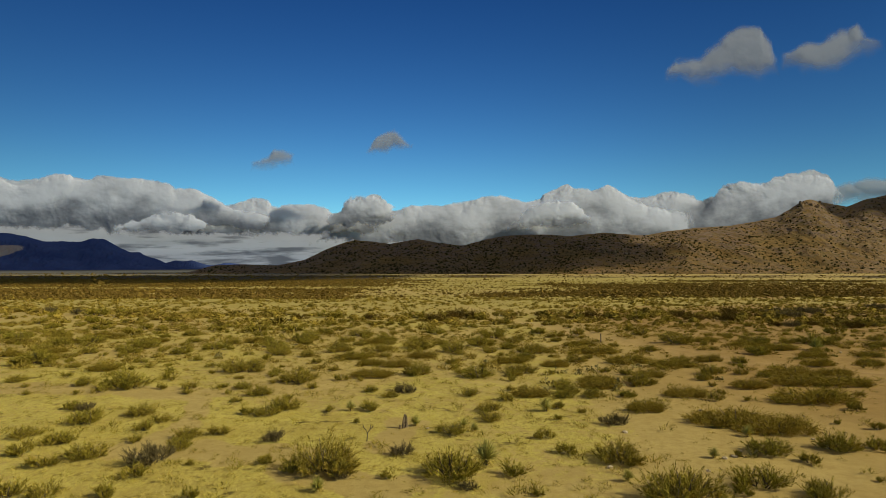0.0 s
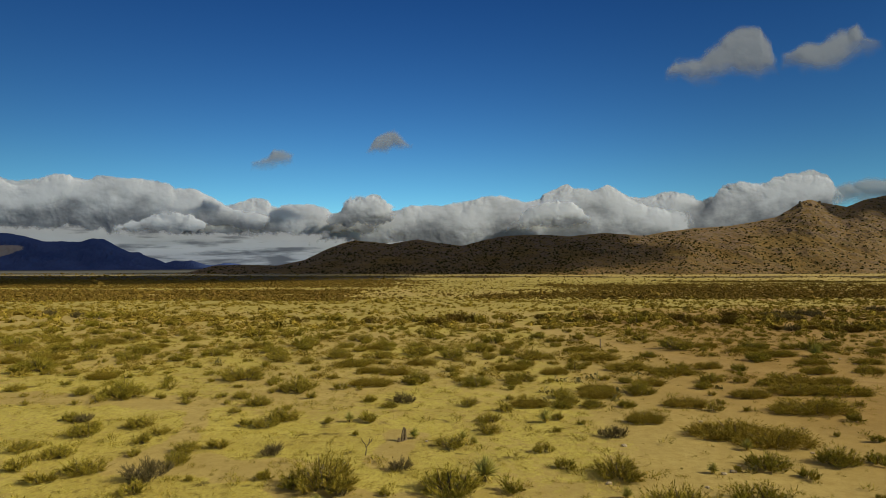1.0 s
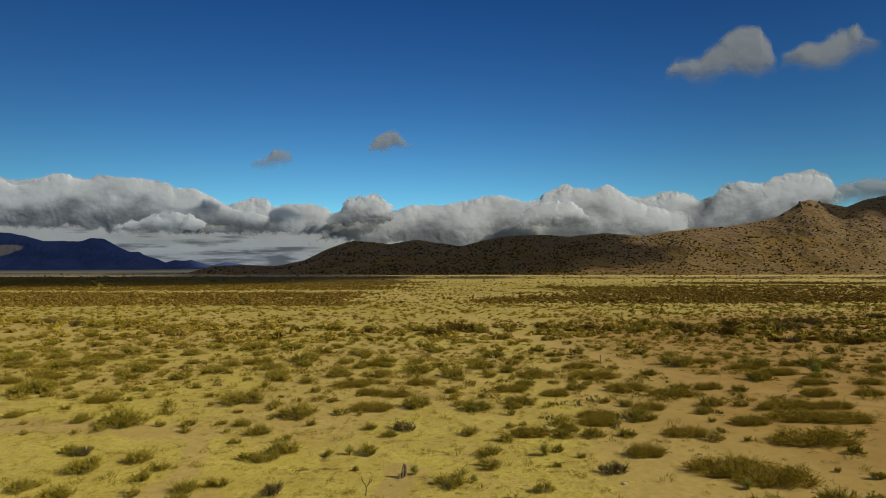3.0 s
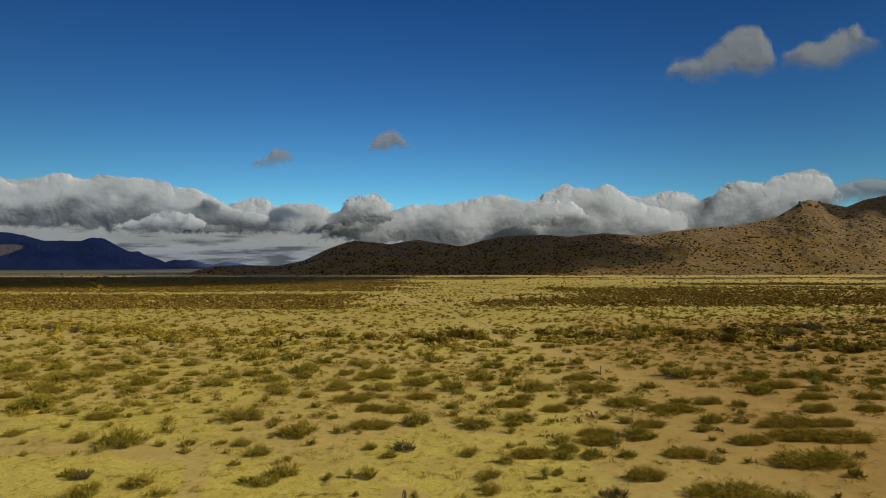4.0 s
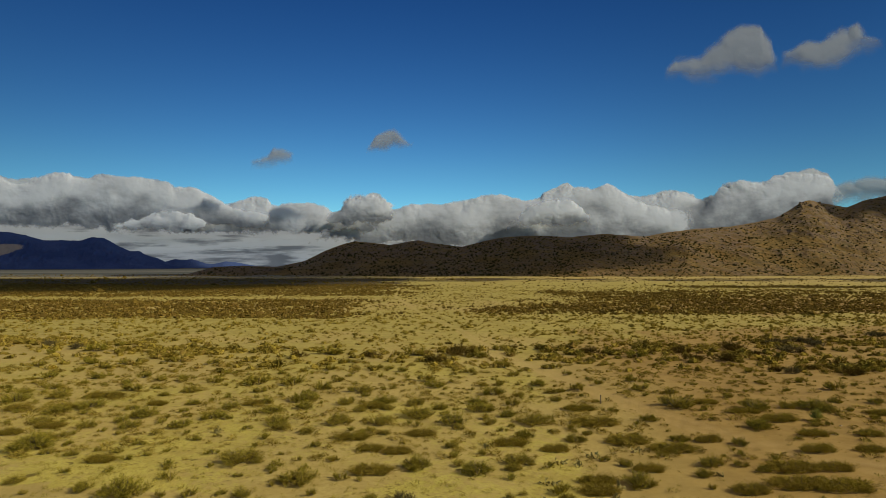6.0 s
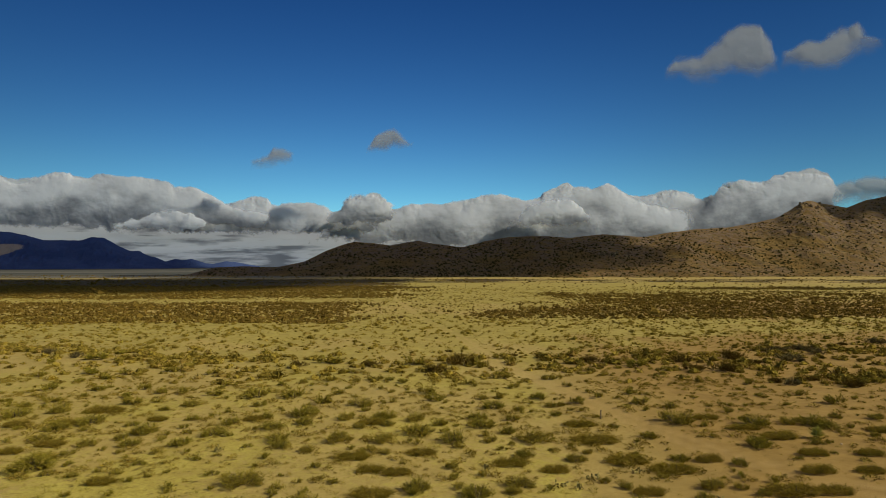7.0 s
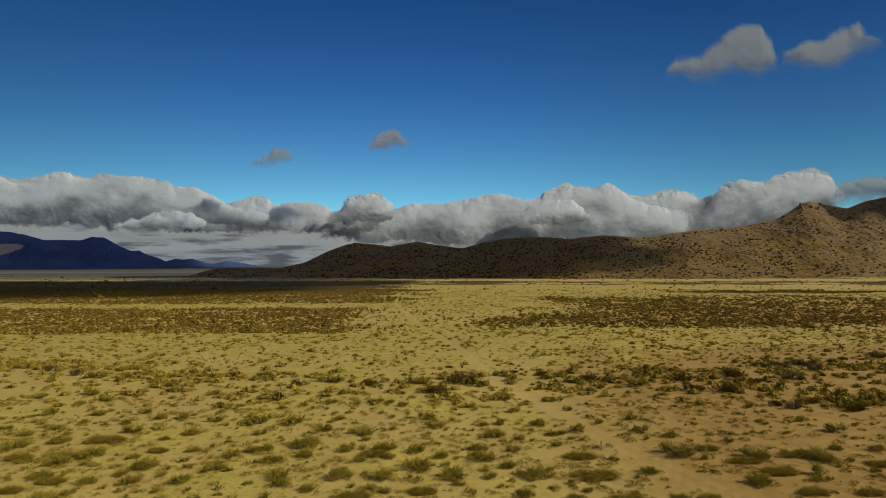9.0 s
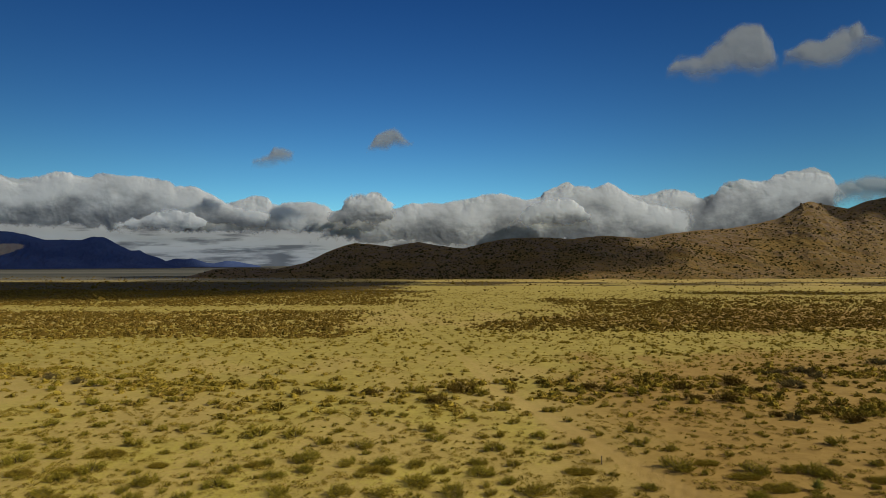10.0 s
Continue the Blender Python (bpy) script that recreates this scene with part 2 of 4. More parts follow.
GROUND, HILL, MOUNTAIN = ground_material(), hill_material(), mountain_material()
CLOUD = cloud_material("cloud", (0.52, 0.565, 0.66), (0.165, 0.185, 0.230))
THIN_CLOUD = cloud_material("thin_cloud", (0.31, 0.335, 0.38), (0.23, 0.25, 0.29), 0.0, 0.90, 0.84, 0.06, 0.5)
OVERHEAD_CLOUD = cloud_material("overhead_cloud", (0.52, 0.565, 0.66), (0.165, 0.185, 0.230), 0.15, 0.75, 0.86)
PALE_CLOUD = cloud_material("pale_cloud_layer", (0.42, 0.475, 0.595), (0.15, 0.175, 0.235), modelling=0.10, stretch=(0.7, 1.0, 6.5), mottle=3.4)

# ---- plain: one sheet from under the camera to the horizon ----
TRACK = [(40.0, 22.0), (34.0, 27.0), (26.0, 36.0), (20.4, 43.0), (19.0, 47.0), (17.1, 53.0), (14.9, 60.6), (13.3, 69.8), (10.5, 81.0), (8.1, 91.0),
         (4.6, 119.0), (0.8, 144.0), (-6.7, 186.0), (-14.0, 237.0), (-22.4, 288.0), (-30.0, 420.0)]


def track_distance(x, y):
    """Signed distance from the middle of the two-rut track."""
    ty, tx = np.array([p[1] for p in TRACK]), np.array([p[0] for p in TRACK])
    d = (x - np.interp(y, ty, tx))
    slope = np.interp(y, 0.5 * (ty[1:] + ty[:-1]), np.diff(tx) / np.diff(ty))
    return np.where((y > 22) & (y < 420), d / np.sqrt(1 + slope ** 2), 99.0)


def grass_cover(x, y):
    """How much dry yellow grass covers the soil, 0 to 1."""
    r = np.hypot(x, y)
    g = 0.50 + 0.55 * fbm(x / 13, y / 17, 21, 4) + 0.25 * fbm(x / 90, y / 60, 22, 3)
    g = g - 0.75 * smooth(1.5, 9.0, x - 0.12 * y) * (1 - smooth(60, 120, y))
    g = g - 0.35 * smooth(0.2, 0.6, x / np.maximum(y, 1)) * smooth(60, 120, y)
    g = g + 0.35 * np.exp(-((x + 9) / 8) ** 2 - ((y - 23) / 4) ** 2) + 0.45 * smooth(110, 150, y) * (1 - smooth(175, 210, y))
    g = g + 0.4 * smooth(240, 330, y) * (1 - smooth(480, 620, y)) - 0.5 * smooth(620, 800, y)
    for x0, y0, x1, y1, wide in ((-26, 32.5, -12, 30.6, 1.3), (-12, 31, -10.2, 24.5, 0.5), (-10.2, 24.5, -11, 21, 0.6), (-10.5, 21.5, -5, 20.5, 1.2),
                                 (-4, 18.6, -1.5, 17.4, 1.0), (-2, 21.5, -1.5, 25, 0.7), (-8, 32, -3, 36, 0.9),
                                 (-6, 67, -5.2, 57, 1.6)):
        t = np.clip(((x - x0) * (x1 - x0) + (y - y0) * (y1 - y0)) / ((x1 - x0) ** 2 + (y1 - y0) ** 2), 0, 1)
        away = np.hypot(x - x0 - t * (x1 - x0), y - y0 - t * (y1 - y0)) + 0.5 * wide * vnoise(x / 1.3, y / 1.3, 23)
        g = g - 1.0 * (1 - smooth(0.5 * wide, 1.3 * wide, away))
    d = np.abs(track_distance(x, y))
    return np.clip(g - (1 - 0.65 * smooth(58, 85, y)) * (0.55 * np.exp(-((d - 0.75) / 0.35) ** 2) + 0.15 * np.exp(-(d / 1.2) ** 2)), 0, 1)


def wash_line(x):
    """Metres ahead at which the dry wash with its green belt crosses the plain."""
    return np.interp(x, [-72, -41, -23, -10, 4, 18, 36, 42, 47, 54], [105, 92, 87, 91, 93, 91, 93, 89, 82, 75])


def scrub_cover(x, y):
    """Density of the dark shrub belts, 0 to 1."""
    u = x / np.maximum(y, 1)
    w = 16 * fbm(x / 75, y / 75, 31, 3)
    u = u + 0.07 * vnoise(x / 38, y / 30, 36) + 0.03 * vnoise(x / 12, y / 12, 37)
    near = 0.62 * np.exp(-((y - wash_line(x) - 0.2 * w) / 8) ** 2)
    left = smooth(148, 166, y + w) * (1 - smooth(248, 276, y + w)) * (1 - smooth(-0.20, -0.08, u))
    front = 0.75 * smooth(172, 186, y + 0.5 * w) * (1 - smooth(205, 235, y + w)) * smooth(-0.02, 0.12, u)
    heart = 0.95 * smooth(182, 200, y + w) * (1 - smooth(300, 420, y + w)) * smooth(0.12, 0.24, u) * (1 - 0.35 * smooth(0.44, 0.56, u))
    streak = 0.85 * smooth(400, 425, y + 2 * w) * (1 - smooth(455, 490, y + 2 * w)) * smooth(0.25, 0.45, u)
    foot = 0.9 * smooth(565, 590, y + w) * (1 - smooth(665, 690, y + w)) * smooth(-0.08, 0.0, u)
    foot = foot + 0.75 * smooth(740, 770, y + w) * (1 - smooth(860, 950, y + w))
    foot = foot * np.clip(0.75 + 0.9 * vnoise(x / 70, y / 35, 34), 0, 1.1)
    streak = streak * np.clip(0.7 + 0.9 * vnoise(x / 60, y / 30, 35), 0, 1.1)
    # dense dark scrub in the cloud-shaded band, thickened to deepen the shade
    shade_scrub = 0.95 * smooth(290, 320, y + w) * (1 - smooth(640, 740, y)) * smooth(0.0, 0.12, -u)
    loose = 0.22 * np.exp(-((u - 0.0) / 0.13) ** 2) * smooth(165, 200, y + w) * (1 - smooth(250, 300, y))
    return np.clip(near + left + front + heart + streak + foot + shade_scrub + loose + 0.22 * vnoise(x / 40, y / 40, 33) * smooth(100, 180, y), 0, 1)


def make_ground():
    fine = np.arange(-46, 46.01, 0.25)
    coarse = np.arange(46, 314.01, 4.0)[1:-1]
    az = np.radians(np.concatenate([fine, coarse]))
    rad = np.concatenate([[0.0005, 0.6, 1.5], np.geomspace(3.0, 4950, 350)])
    A, R = np.meshgrid(az, rad)
    x, y = R * np.sin(A), R * np.cos(A)
    z = ground_z(x, y)
    d = np.abs(track_distance(x, y))
    z = z - 0.09 * np.exp(-((d - 0.75) / 0.25) ** 2) * (1 - smooth(60, 150, y))
    faces = grid_faces(len(rad), len(az), wrap=True)[:, ::-1]
    verts = np.stack([x, y, z], -1).reshape(-1, 3)
    me = mesh_of("ground", verts, faces, GROUND)
    attribute(me, "grass", grass_cover(x, y))
    attribute(me, "red", 0.92 * smooth(1.0, 20.0, x - 0.10 * y + 4.0 * vnoise(x / 11, y / 14, 24)) * (1 - smooth(300, 500, y)))
    attribute(me, "track", np.clip(0.34 * np.exp(-((d - 0.80) / 0.30) ** 2) + 0.10 * np.exp(-(d / 1.4) ** 4), 0, 0.9) * (1 - 0.6 * smooth(66, 115, y)))
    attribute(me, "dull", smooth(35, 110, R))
    attribute(me, "hazy_playa", smooth(650, 800, y) * smooth(0.1, 0.3, -x / np.maximum(y, 1)))
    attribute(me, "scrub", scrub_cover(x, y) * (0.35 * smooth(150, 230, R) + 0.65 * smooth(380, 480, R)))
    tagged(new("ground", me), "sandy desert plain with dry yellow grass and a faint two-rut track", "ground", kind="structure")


make_ground()


# ---- hills and far mountains: slopes that rise from the plain to a given skyline ----
HILL_POINTS = []


def make_range(name, label, skyline, ridge, foot, back, eye, material, columns, rows, seed, rough, spur):
    """skyline: rows of (sideways, up) per metre ahead; ridge, foot, back: metres ahead, by the same sideways steps."""
    us, vs = np.array([p[0] for p in skyline]), np.array([p[1] for p in skyline])
    u = np.linspace(us[0], us[-1], columns)
    v = np.interp(u, us, vs)
    kernel = np.hanning(7) / np.hanning(7).sum()
    v = np.convolve(np.pad(v, 3, mode="edge"), kernel, mode="valid")
    v = v + 0.012 * rough * fbm(u * 55, u * 0 + 1.7, seed + 2, 4) * smooth(0.0, 0.02, v)
    wide = columns // 24
    broad = np.hanning(2 * wide + 1) / np.hanning(2 * wide + 1).sum()
    low = np.convolve(np.pad(v, wide, mode="edge"), broad, mode="valid")
    glide = columns // 7
    long = np.hanning(2 * glide + 1) / np.hanning(2 * glide + 1).sum()
    yr, yf, yb = (np.convolve(np.pad(np.interp(u, [p[0] for p in q], [p[1] for p in q]), glide, mode="reflect", reflect_type="odd"), long, mode="valid")
                  for q in (ridge, foot, back))
    spurs = fbm(u * spur, u * 0 + 3.3, seed, 2, 0.4, ridged=True)
    spurs = np.convolve(np.pad(spurs, wide, mode="edge"), broad, mode="valid")
    yf = yf - (yr - yf) * 0.25 * spurs
    s = np.concatenate([np.linspace(0, 1, rows), np.linspace(1, 2, rows // 4)[1:]])[:, None]
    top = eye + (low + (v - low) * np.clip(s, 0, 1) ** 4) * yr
    y = np.where(s <= 1, yf + (yr - yf) * s, yr + (yb - yr) * (s - 1))
    x = u[None, :] * y
    base = ground_z(x, y) - 1.5
    rise = np.where(s <= 1, 0.45 * s + 0.85 * s ** 2 - 0.30 * s ** 3, 1 - np.clip(s - 1, 0, 1) ** 0.8)
    h = (top - base) * rise
    size = 0.22 * np.mean(yr - yf) * 6 / spur
    gully = fbm(x / size + 0.15 * y / size, y / size * 0.55, seed + 5, 6, 0.5, ridged=True)
    mid = np.clip(s, 0, 1) * (1 - np.clip(s, 0, 1)) * 4
    h = h + rough * (gully - 0.1) * mid * (top - base) + 0.02 * rough * (top - base) * fbm(x / 14, y / 14, seed + 9, 4) * np.clip(s * 3, 0, 1)
    z = base + np.maximum(h, 0)
    me = mesh_of(name, np.stack([x, y, z], -1).reshape(-1, 3), grid_faces(len(s), columns)[:, ::-1], material)
    rock = smooth(0.55, 0.9, s + 0.25 * gully) * np.ones_like(x) + smooth(0.25, 0.5, gully) * 0.6
    attribute(me, "rock", np.clip(rock, 0, 1))
    # mask of the painted sun patch on the left slope
    climb = (z - eye) / y
    slope = smooth(0.66, 0.72, -u) * np.ones_like(x) * smooth(0.010, 0.024, climb - 0.25 * (u + 0.72)) * (1 - smooth(0.026, 0.042, climb - 0.12 * (u + 0.72)))
    attribute(me, "sunlit", slope)
    if name == "hill_range":
        HILL_POINTS.extend([x, y, z, rock])
    return tagged(new(name, me), label, "hill", kind="structure")


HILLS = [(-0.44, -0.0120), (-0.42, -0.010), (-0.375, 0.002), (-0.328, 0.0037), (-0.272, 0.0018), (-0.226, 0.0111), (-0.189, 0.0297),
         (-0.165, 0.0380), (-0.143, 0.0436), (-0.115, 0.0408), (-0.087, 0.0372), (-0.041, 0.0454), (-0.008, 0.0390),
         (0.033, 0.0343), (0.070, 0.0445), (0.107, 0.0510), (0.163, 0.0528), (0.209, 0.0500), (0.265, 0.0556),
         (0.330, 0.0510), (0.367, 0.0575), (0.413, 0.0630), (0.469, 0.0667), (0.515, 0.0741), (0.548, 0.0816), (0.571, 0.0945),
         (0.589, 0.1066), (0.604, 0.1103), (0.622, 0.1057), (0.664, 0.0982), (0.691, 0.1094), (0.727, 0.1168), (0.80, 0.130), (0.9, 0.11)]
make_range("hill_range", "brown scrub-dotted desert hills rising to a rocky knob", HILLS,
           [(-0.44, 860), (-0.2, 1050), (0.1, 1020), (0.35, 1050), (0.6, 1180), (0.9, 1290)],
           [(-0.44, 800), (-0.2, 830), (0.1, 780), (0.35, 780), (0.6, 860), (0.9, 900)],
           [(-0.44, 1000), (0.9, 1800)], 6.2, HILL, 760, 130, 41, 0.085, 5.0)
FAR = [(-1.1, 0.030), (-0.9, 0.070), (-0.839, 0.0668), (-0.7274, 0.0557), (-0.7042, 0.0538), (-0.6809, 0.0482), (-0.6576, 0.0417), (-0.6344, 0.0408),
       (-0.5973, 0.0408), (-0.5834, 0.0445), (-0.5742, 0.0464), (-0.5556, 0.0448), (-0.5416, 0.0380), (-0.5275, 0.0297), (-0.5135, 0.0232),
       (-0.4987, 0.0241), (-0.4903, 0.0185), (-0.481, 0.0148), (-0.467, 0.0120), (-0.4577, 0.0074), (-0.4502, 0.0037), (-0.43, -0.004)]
make_range("mountain", "far mountain in painted haze blue under cloud shadow", FAR, [(-1.1, 2900), (-0.42, 3700)],
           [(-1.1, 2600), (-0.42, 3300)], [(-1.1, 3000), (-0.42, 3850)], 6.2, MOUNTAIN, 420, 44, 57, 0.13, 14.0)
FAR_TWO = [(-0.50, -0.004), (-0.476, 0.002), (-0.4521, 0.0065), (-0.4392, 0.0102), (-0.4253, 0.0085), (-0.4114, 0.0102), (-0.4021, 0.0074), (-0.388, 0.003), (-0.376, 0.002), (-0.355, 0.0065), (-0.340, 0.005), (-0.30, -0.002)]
make_range("mountain", "low far mountain in painted haze blue on the horizon", FAR_TWO, [(-0.5, 3880), (-0.3, 4000)],
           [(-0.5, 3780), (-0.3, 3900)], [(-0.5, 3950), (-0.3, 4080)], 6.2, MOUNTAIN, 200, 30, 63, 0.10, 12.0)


# ---- clouds ----
def lumps(x, y, seed, sharp=9.0):
    """Rounded heaps on a jittered lattice that melt into each other, about 0 to 1."""
    ix, iy = np.floor(x), np.floor(y)
    total = np.zeros_like(x)
    for dy in (-1, 0, 1):
        for dx in (-1, 0, 1):
            cx, cy = ix + dx, iy + dy
            px, py = cx + hash01(cx, cy, seed), cy + hash01(cx, cy, seed + 1)
            r = 0.75 + 0.45 * hash01(cx, cy, seed + 2)
            q = 1 - ((x - px) ** 2 + (y - py) ** 2) / r ** 2
            total = total + np.exp(sharp * np.sqrt(np.clip(q, 0, 1)) * (0.6 + 0.4 * r))
    return np.log(total / 9.0) / sharp * 1.25


def make_cloud(label, tops, base, soft, distance, puff, seed, step=0.0012, flat=1.3, thick=0.0, material=None, relief=1.0, lift=0.0, weight=1.0, shade_shift=0.0):
    """tops: rows of (sideways, up) per metre ahead along the crown; base: the same along the underside."""
    u0, u1 = tops[0][0], tops[-1][0]
    lo = min(p[1] for p in base) - 1.5 * soft
    hi = max(p[1] for p in tops) + 1.5 * soft
    u, v = np.arange(u0 - 2 * soft, u1 + 2 * soft, step), np.arange(lo, hi, step)
    U, V = np.meshgrid(u, v)
    small = u1 - u0 < 0.2
    # billows within billows, torn a little by the wind
    drift = 0.22 * puff * fbm(U / puff * 0.8, V / puff * 0.8, seed + 3, 4), 0.16 * puff * fbm(U / puff * 0.8, V / puff * 0.8, seed + 4, 4)
    A, B = U + drift[0], V + drift[1]
    top = np.interp(A, [p[0] for p in tops], [p[1] for p in tops])
    bot = np.interp(A, [p[0] for p in base], [p[1] for p in base])
    heap, size = 0.0, 1.0
    for octave in range(5):
        heap = heap + size * (lumps(A / puff / size + 3.1 * octave, B / puff * flat / size, seed + 7 * octave, 5.0) - 0.5) * 0.74 ** octave
        size *= 0.47
    top = top + 0.22 * puff * (heap - 0.30)
    bill = fbm(A / puff * 0.9, B / puff * 0.9 * flat, seed + 50, 6, 0.55)
    end = np.minimum(U - u0, u1 - U) / soft / (1.2 if small else 5.0)
    edge = np.minimum(np.minimum((top - V) / soft, (V - bot) / (soft * 2.2)), end)
    cover = edge + thick + lift + 0.65 * heap + 0.22 * bill + 0.05
    # domed crown over a flatter base that curls under
    tall = np.maximum(top - bot, soft)
    t = np.clip((V - bot) / tall + 0.22 * bill, 0, 1)
    dome = np.sqrt(np.clip(1.05 - np.clip((t - 0.45) / 0.55, 0, 1) ** 2, 0.0, 1)) * smooth(-0.35, 0.55, t)
    bulge = relief * (0.42 * np.minimum(tall, 0.07) * dome + puff * (0.30 + 0.70 * t) * (0.30 * heap + 0.06 * bill))
    # relief is flattened so billows don't shade each other; the material stretches the normals
    d = distance * (1 - 0.12 * bulge)
    verts = np.stack([U * d, d, V * d + 8], -1).reshape(-1, 3)
    faces = grid_faces(len(v), len(u))
    keep = (cover.ravel()[faces] > -0.35).any(1)
    faces = faces[keep]
    used, inv = np.unique(faces, return_inverse=True)
    me = mesh_of("cloud", verts[used], inv.reshape(-1, 4), material or CLOUD)
    attribute(me, "cover", np.clip(cover.ravel()[used], -0.6, 2.0))
    # painted shade: greyer towards the base, paler on crowns and billows
    attribute(me, "thick", (1.02 - 1.0 * t - 0.85 * heap * (0.3 + t)).ravel()[used] * weight + shade_shift)
    return tagged(new("cloud", me), label, "cloud", group="clouds")


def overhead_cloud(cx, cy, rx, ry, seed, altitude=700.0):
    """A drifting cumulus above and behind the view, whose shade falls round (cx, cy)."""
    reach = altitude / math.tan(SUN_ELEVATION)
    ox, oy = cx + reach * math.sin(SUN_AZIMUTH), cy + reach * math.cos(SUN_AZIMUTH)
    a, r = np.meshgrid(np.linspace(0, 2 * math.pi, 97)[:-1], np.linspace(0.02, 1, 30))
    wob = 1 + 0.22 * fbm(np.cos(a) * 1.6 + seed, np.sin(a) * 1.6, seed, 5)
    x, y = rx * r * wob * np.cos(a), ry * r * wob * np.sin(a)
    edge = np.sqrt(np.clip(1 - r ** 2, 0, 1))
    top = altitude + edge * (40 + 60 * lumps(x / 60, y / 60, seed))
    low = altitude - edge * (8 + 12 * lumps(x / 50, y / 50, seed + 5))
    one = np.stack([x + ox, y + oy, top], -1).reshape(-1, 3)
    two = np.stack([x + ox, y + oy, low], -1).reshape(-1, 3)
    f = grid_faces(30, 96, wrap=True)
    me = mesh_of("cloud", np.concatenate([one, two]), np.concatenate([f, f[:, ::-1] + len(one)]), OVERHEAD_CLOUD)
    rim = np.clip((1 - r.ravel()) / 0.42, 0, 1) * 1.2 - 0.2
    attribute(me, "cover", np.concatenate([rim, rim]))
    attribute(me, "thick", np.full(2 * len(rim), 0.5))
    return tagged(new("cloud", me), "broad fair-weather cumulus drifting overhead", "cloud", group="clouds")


BANK = "grey-white cumulus bank low over the horizon"
make_cloud("long pale layered cloud deck behind the hills", [(-0.90, 0.072), (-0.5, 0.075), (-0.2, 0.072), (0.2, 0.08), (0.5, 0.085), (0.64, 0.07)],
           [(-0.9, -0.10), (0.7, -0.10)], 0.025, 4930, 0.07, 71, 0.0032, 4.0, 0.5, PALE_CLOUD, 0.5, weight=2.0, shade_shift=0.12)
make_cloud(BANK, [(-0.95, 0.118), (-0.8127, 0.132), (-0.7664, 0.1395), (-0.7292, 0.1432), (-0.7105, 0.1367), (-0.6826, 0.1376), (-0.6595, 0.1432), (-0.6363, 0.1497),
                  (-0.6131, 0.1525), (-0.5898, 0.146), (-0.5526, 0.1497), (-0.5339, 0.1441), (-0.4968, 0.1479), (-0.4642, 0.1441), (-0.4408, 0.1367),
                  (-0.4082, 0.1292), (-0.3895, 0.1199), (-0.3708, 0.1115), (-0.345, 0.096), (-0.29, 0.080)],
           [(-0.95, 0.0594), (-0.7275, 0.0594), (-0.5419, 0.0575), (-0.4027, 0.0557), (-0.29, 0.0600)], 0.012, 4600, 0.075, 81, shade_shift=0.12)
make_cloud(BANK, [(-0.54, 0.0660), (-0.505, 0.0761), (-0.4847, 0.0808), (-0.468, 0.0873), (-0.4402, 0.0919), (-0.417, 0.0873), (-0.385, 0.0700)],
           [(-0.54, 0.056), (-0.385, 0.055)], 0.014, 4560, 0.026, 85)
make_cloud(BANK, [(-0.44, 0.0760), (-0.3567, 0.0984), (-0.3335, 0.104), (-0.315, 0.1096), (-0.2871, 0.1096), (-0.2759, 0.1012), (-0.2638, 0.0994),
                  (-0.2314, 0.1068), (-0.2081, 0.1031), (-0.165, 0.0900), (-0.10, 0.080)], [(-0.44, 0.0504), (-0.10, 0.0532)], 0.012, 4640, 0.055, 91)
make_cloud("ragged grey cloud scrap above the bank", [(-0.19, 0.088), (-0.1709, 0.1012), (-0.1543, 0.1115), (-0.1338, 0.1171), (-0.1106, 0.1189), (-0.0948, 0.1115), (-0.080, 0.098)],
           [(-0.19, 0.060), (-0.08, 0.062)], 0.020, 4580, 0.024, 95, shade_shift=0.12)
make_cloud(BANK, [(-0.21, 0.0720), (-0.125, 0.0800), (-0.0873, 0.0928), (-0.0641, 0.0984), (-0.0409, 0.104), (-0.0084, 0.1068), (0.0242, 0.1068), (0.0567, 0.1133), (0.0985, 0.1161),
                  (0.131, 0.1115), (0.1589, 0.1143), (0.1776, 0.1255), (0.199, 0.1357), (0.2148, 0.1283), (0.2427, 0.1301), (0.2706, 0.1311),
                  (0.2937, 0.1208), (0.335, 0.100), (0.40, 0.090)], [(-0.21, 0.0400), (0.1076, 0.0280), (0.40, 0.0240)], 0.012, 4660, 0.065, 101, shade_shift=0.06)
make_cloud(BANK, [(0.105, 0.0720), (0.1402, 0.0928), (0.1635, 0.104), (0.1868, 0.1115), (0.21, 0.1059), (0.245, 0.0860)], [(0.105, 0.0607), (0.245, 0.0625)], 0.014, 4600, 0.034, 105)
make_cloud(BANK, [(0.20, 0.0960), (0.2937, 0.1161), (0.3216, 0.1171), (0.3495, 0.118), (0.3774, 0.1245), (0.4146, 0.1227), (0.438, 0.132), (0.4845, 0.1376),
                  (0.517, 0.1348), (0.545, 0.1413), (0.5685, 0.1516), (0.6104, 0.1535), (0.6307, 0.146), (0.6435, 0.1339), (0.660, 0.116)],
           [(0.20, 0.0240), (0.4788, 0.0280), (0.66, 0.0500)], 0.012, 4700, 0.07, 111, shade_shift=0.22)
make_cloud("thin grey cloud scrap beside the rocky hill", [(0.61, 0.116), (0.6565, 0.132), (0.6938, 0.1413), (0.7292, 0.1395), (0.82, 0.134)],
           [(0.61, 0.1078), (0.6933, 0.1115), (0.82, 0.112)], 0.014, 4720, 0.04, 121, material=THIN_CLOUD, lift=0.35)
SMALL = "small soft grey cumulus puff in open sky"
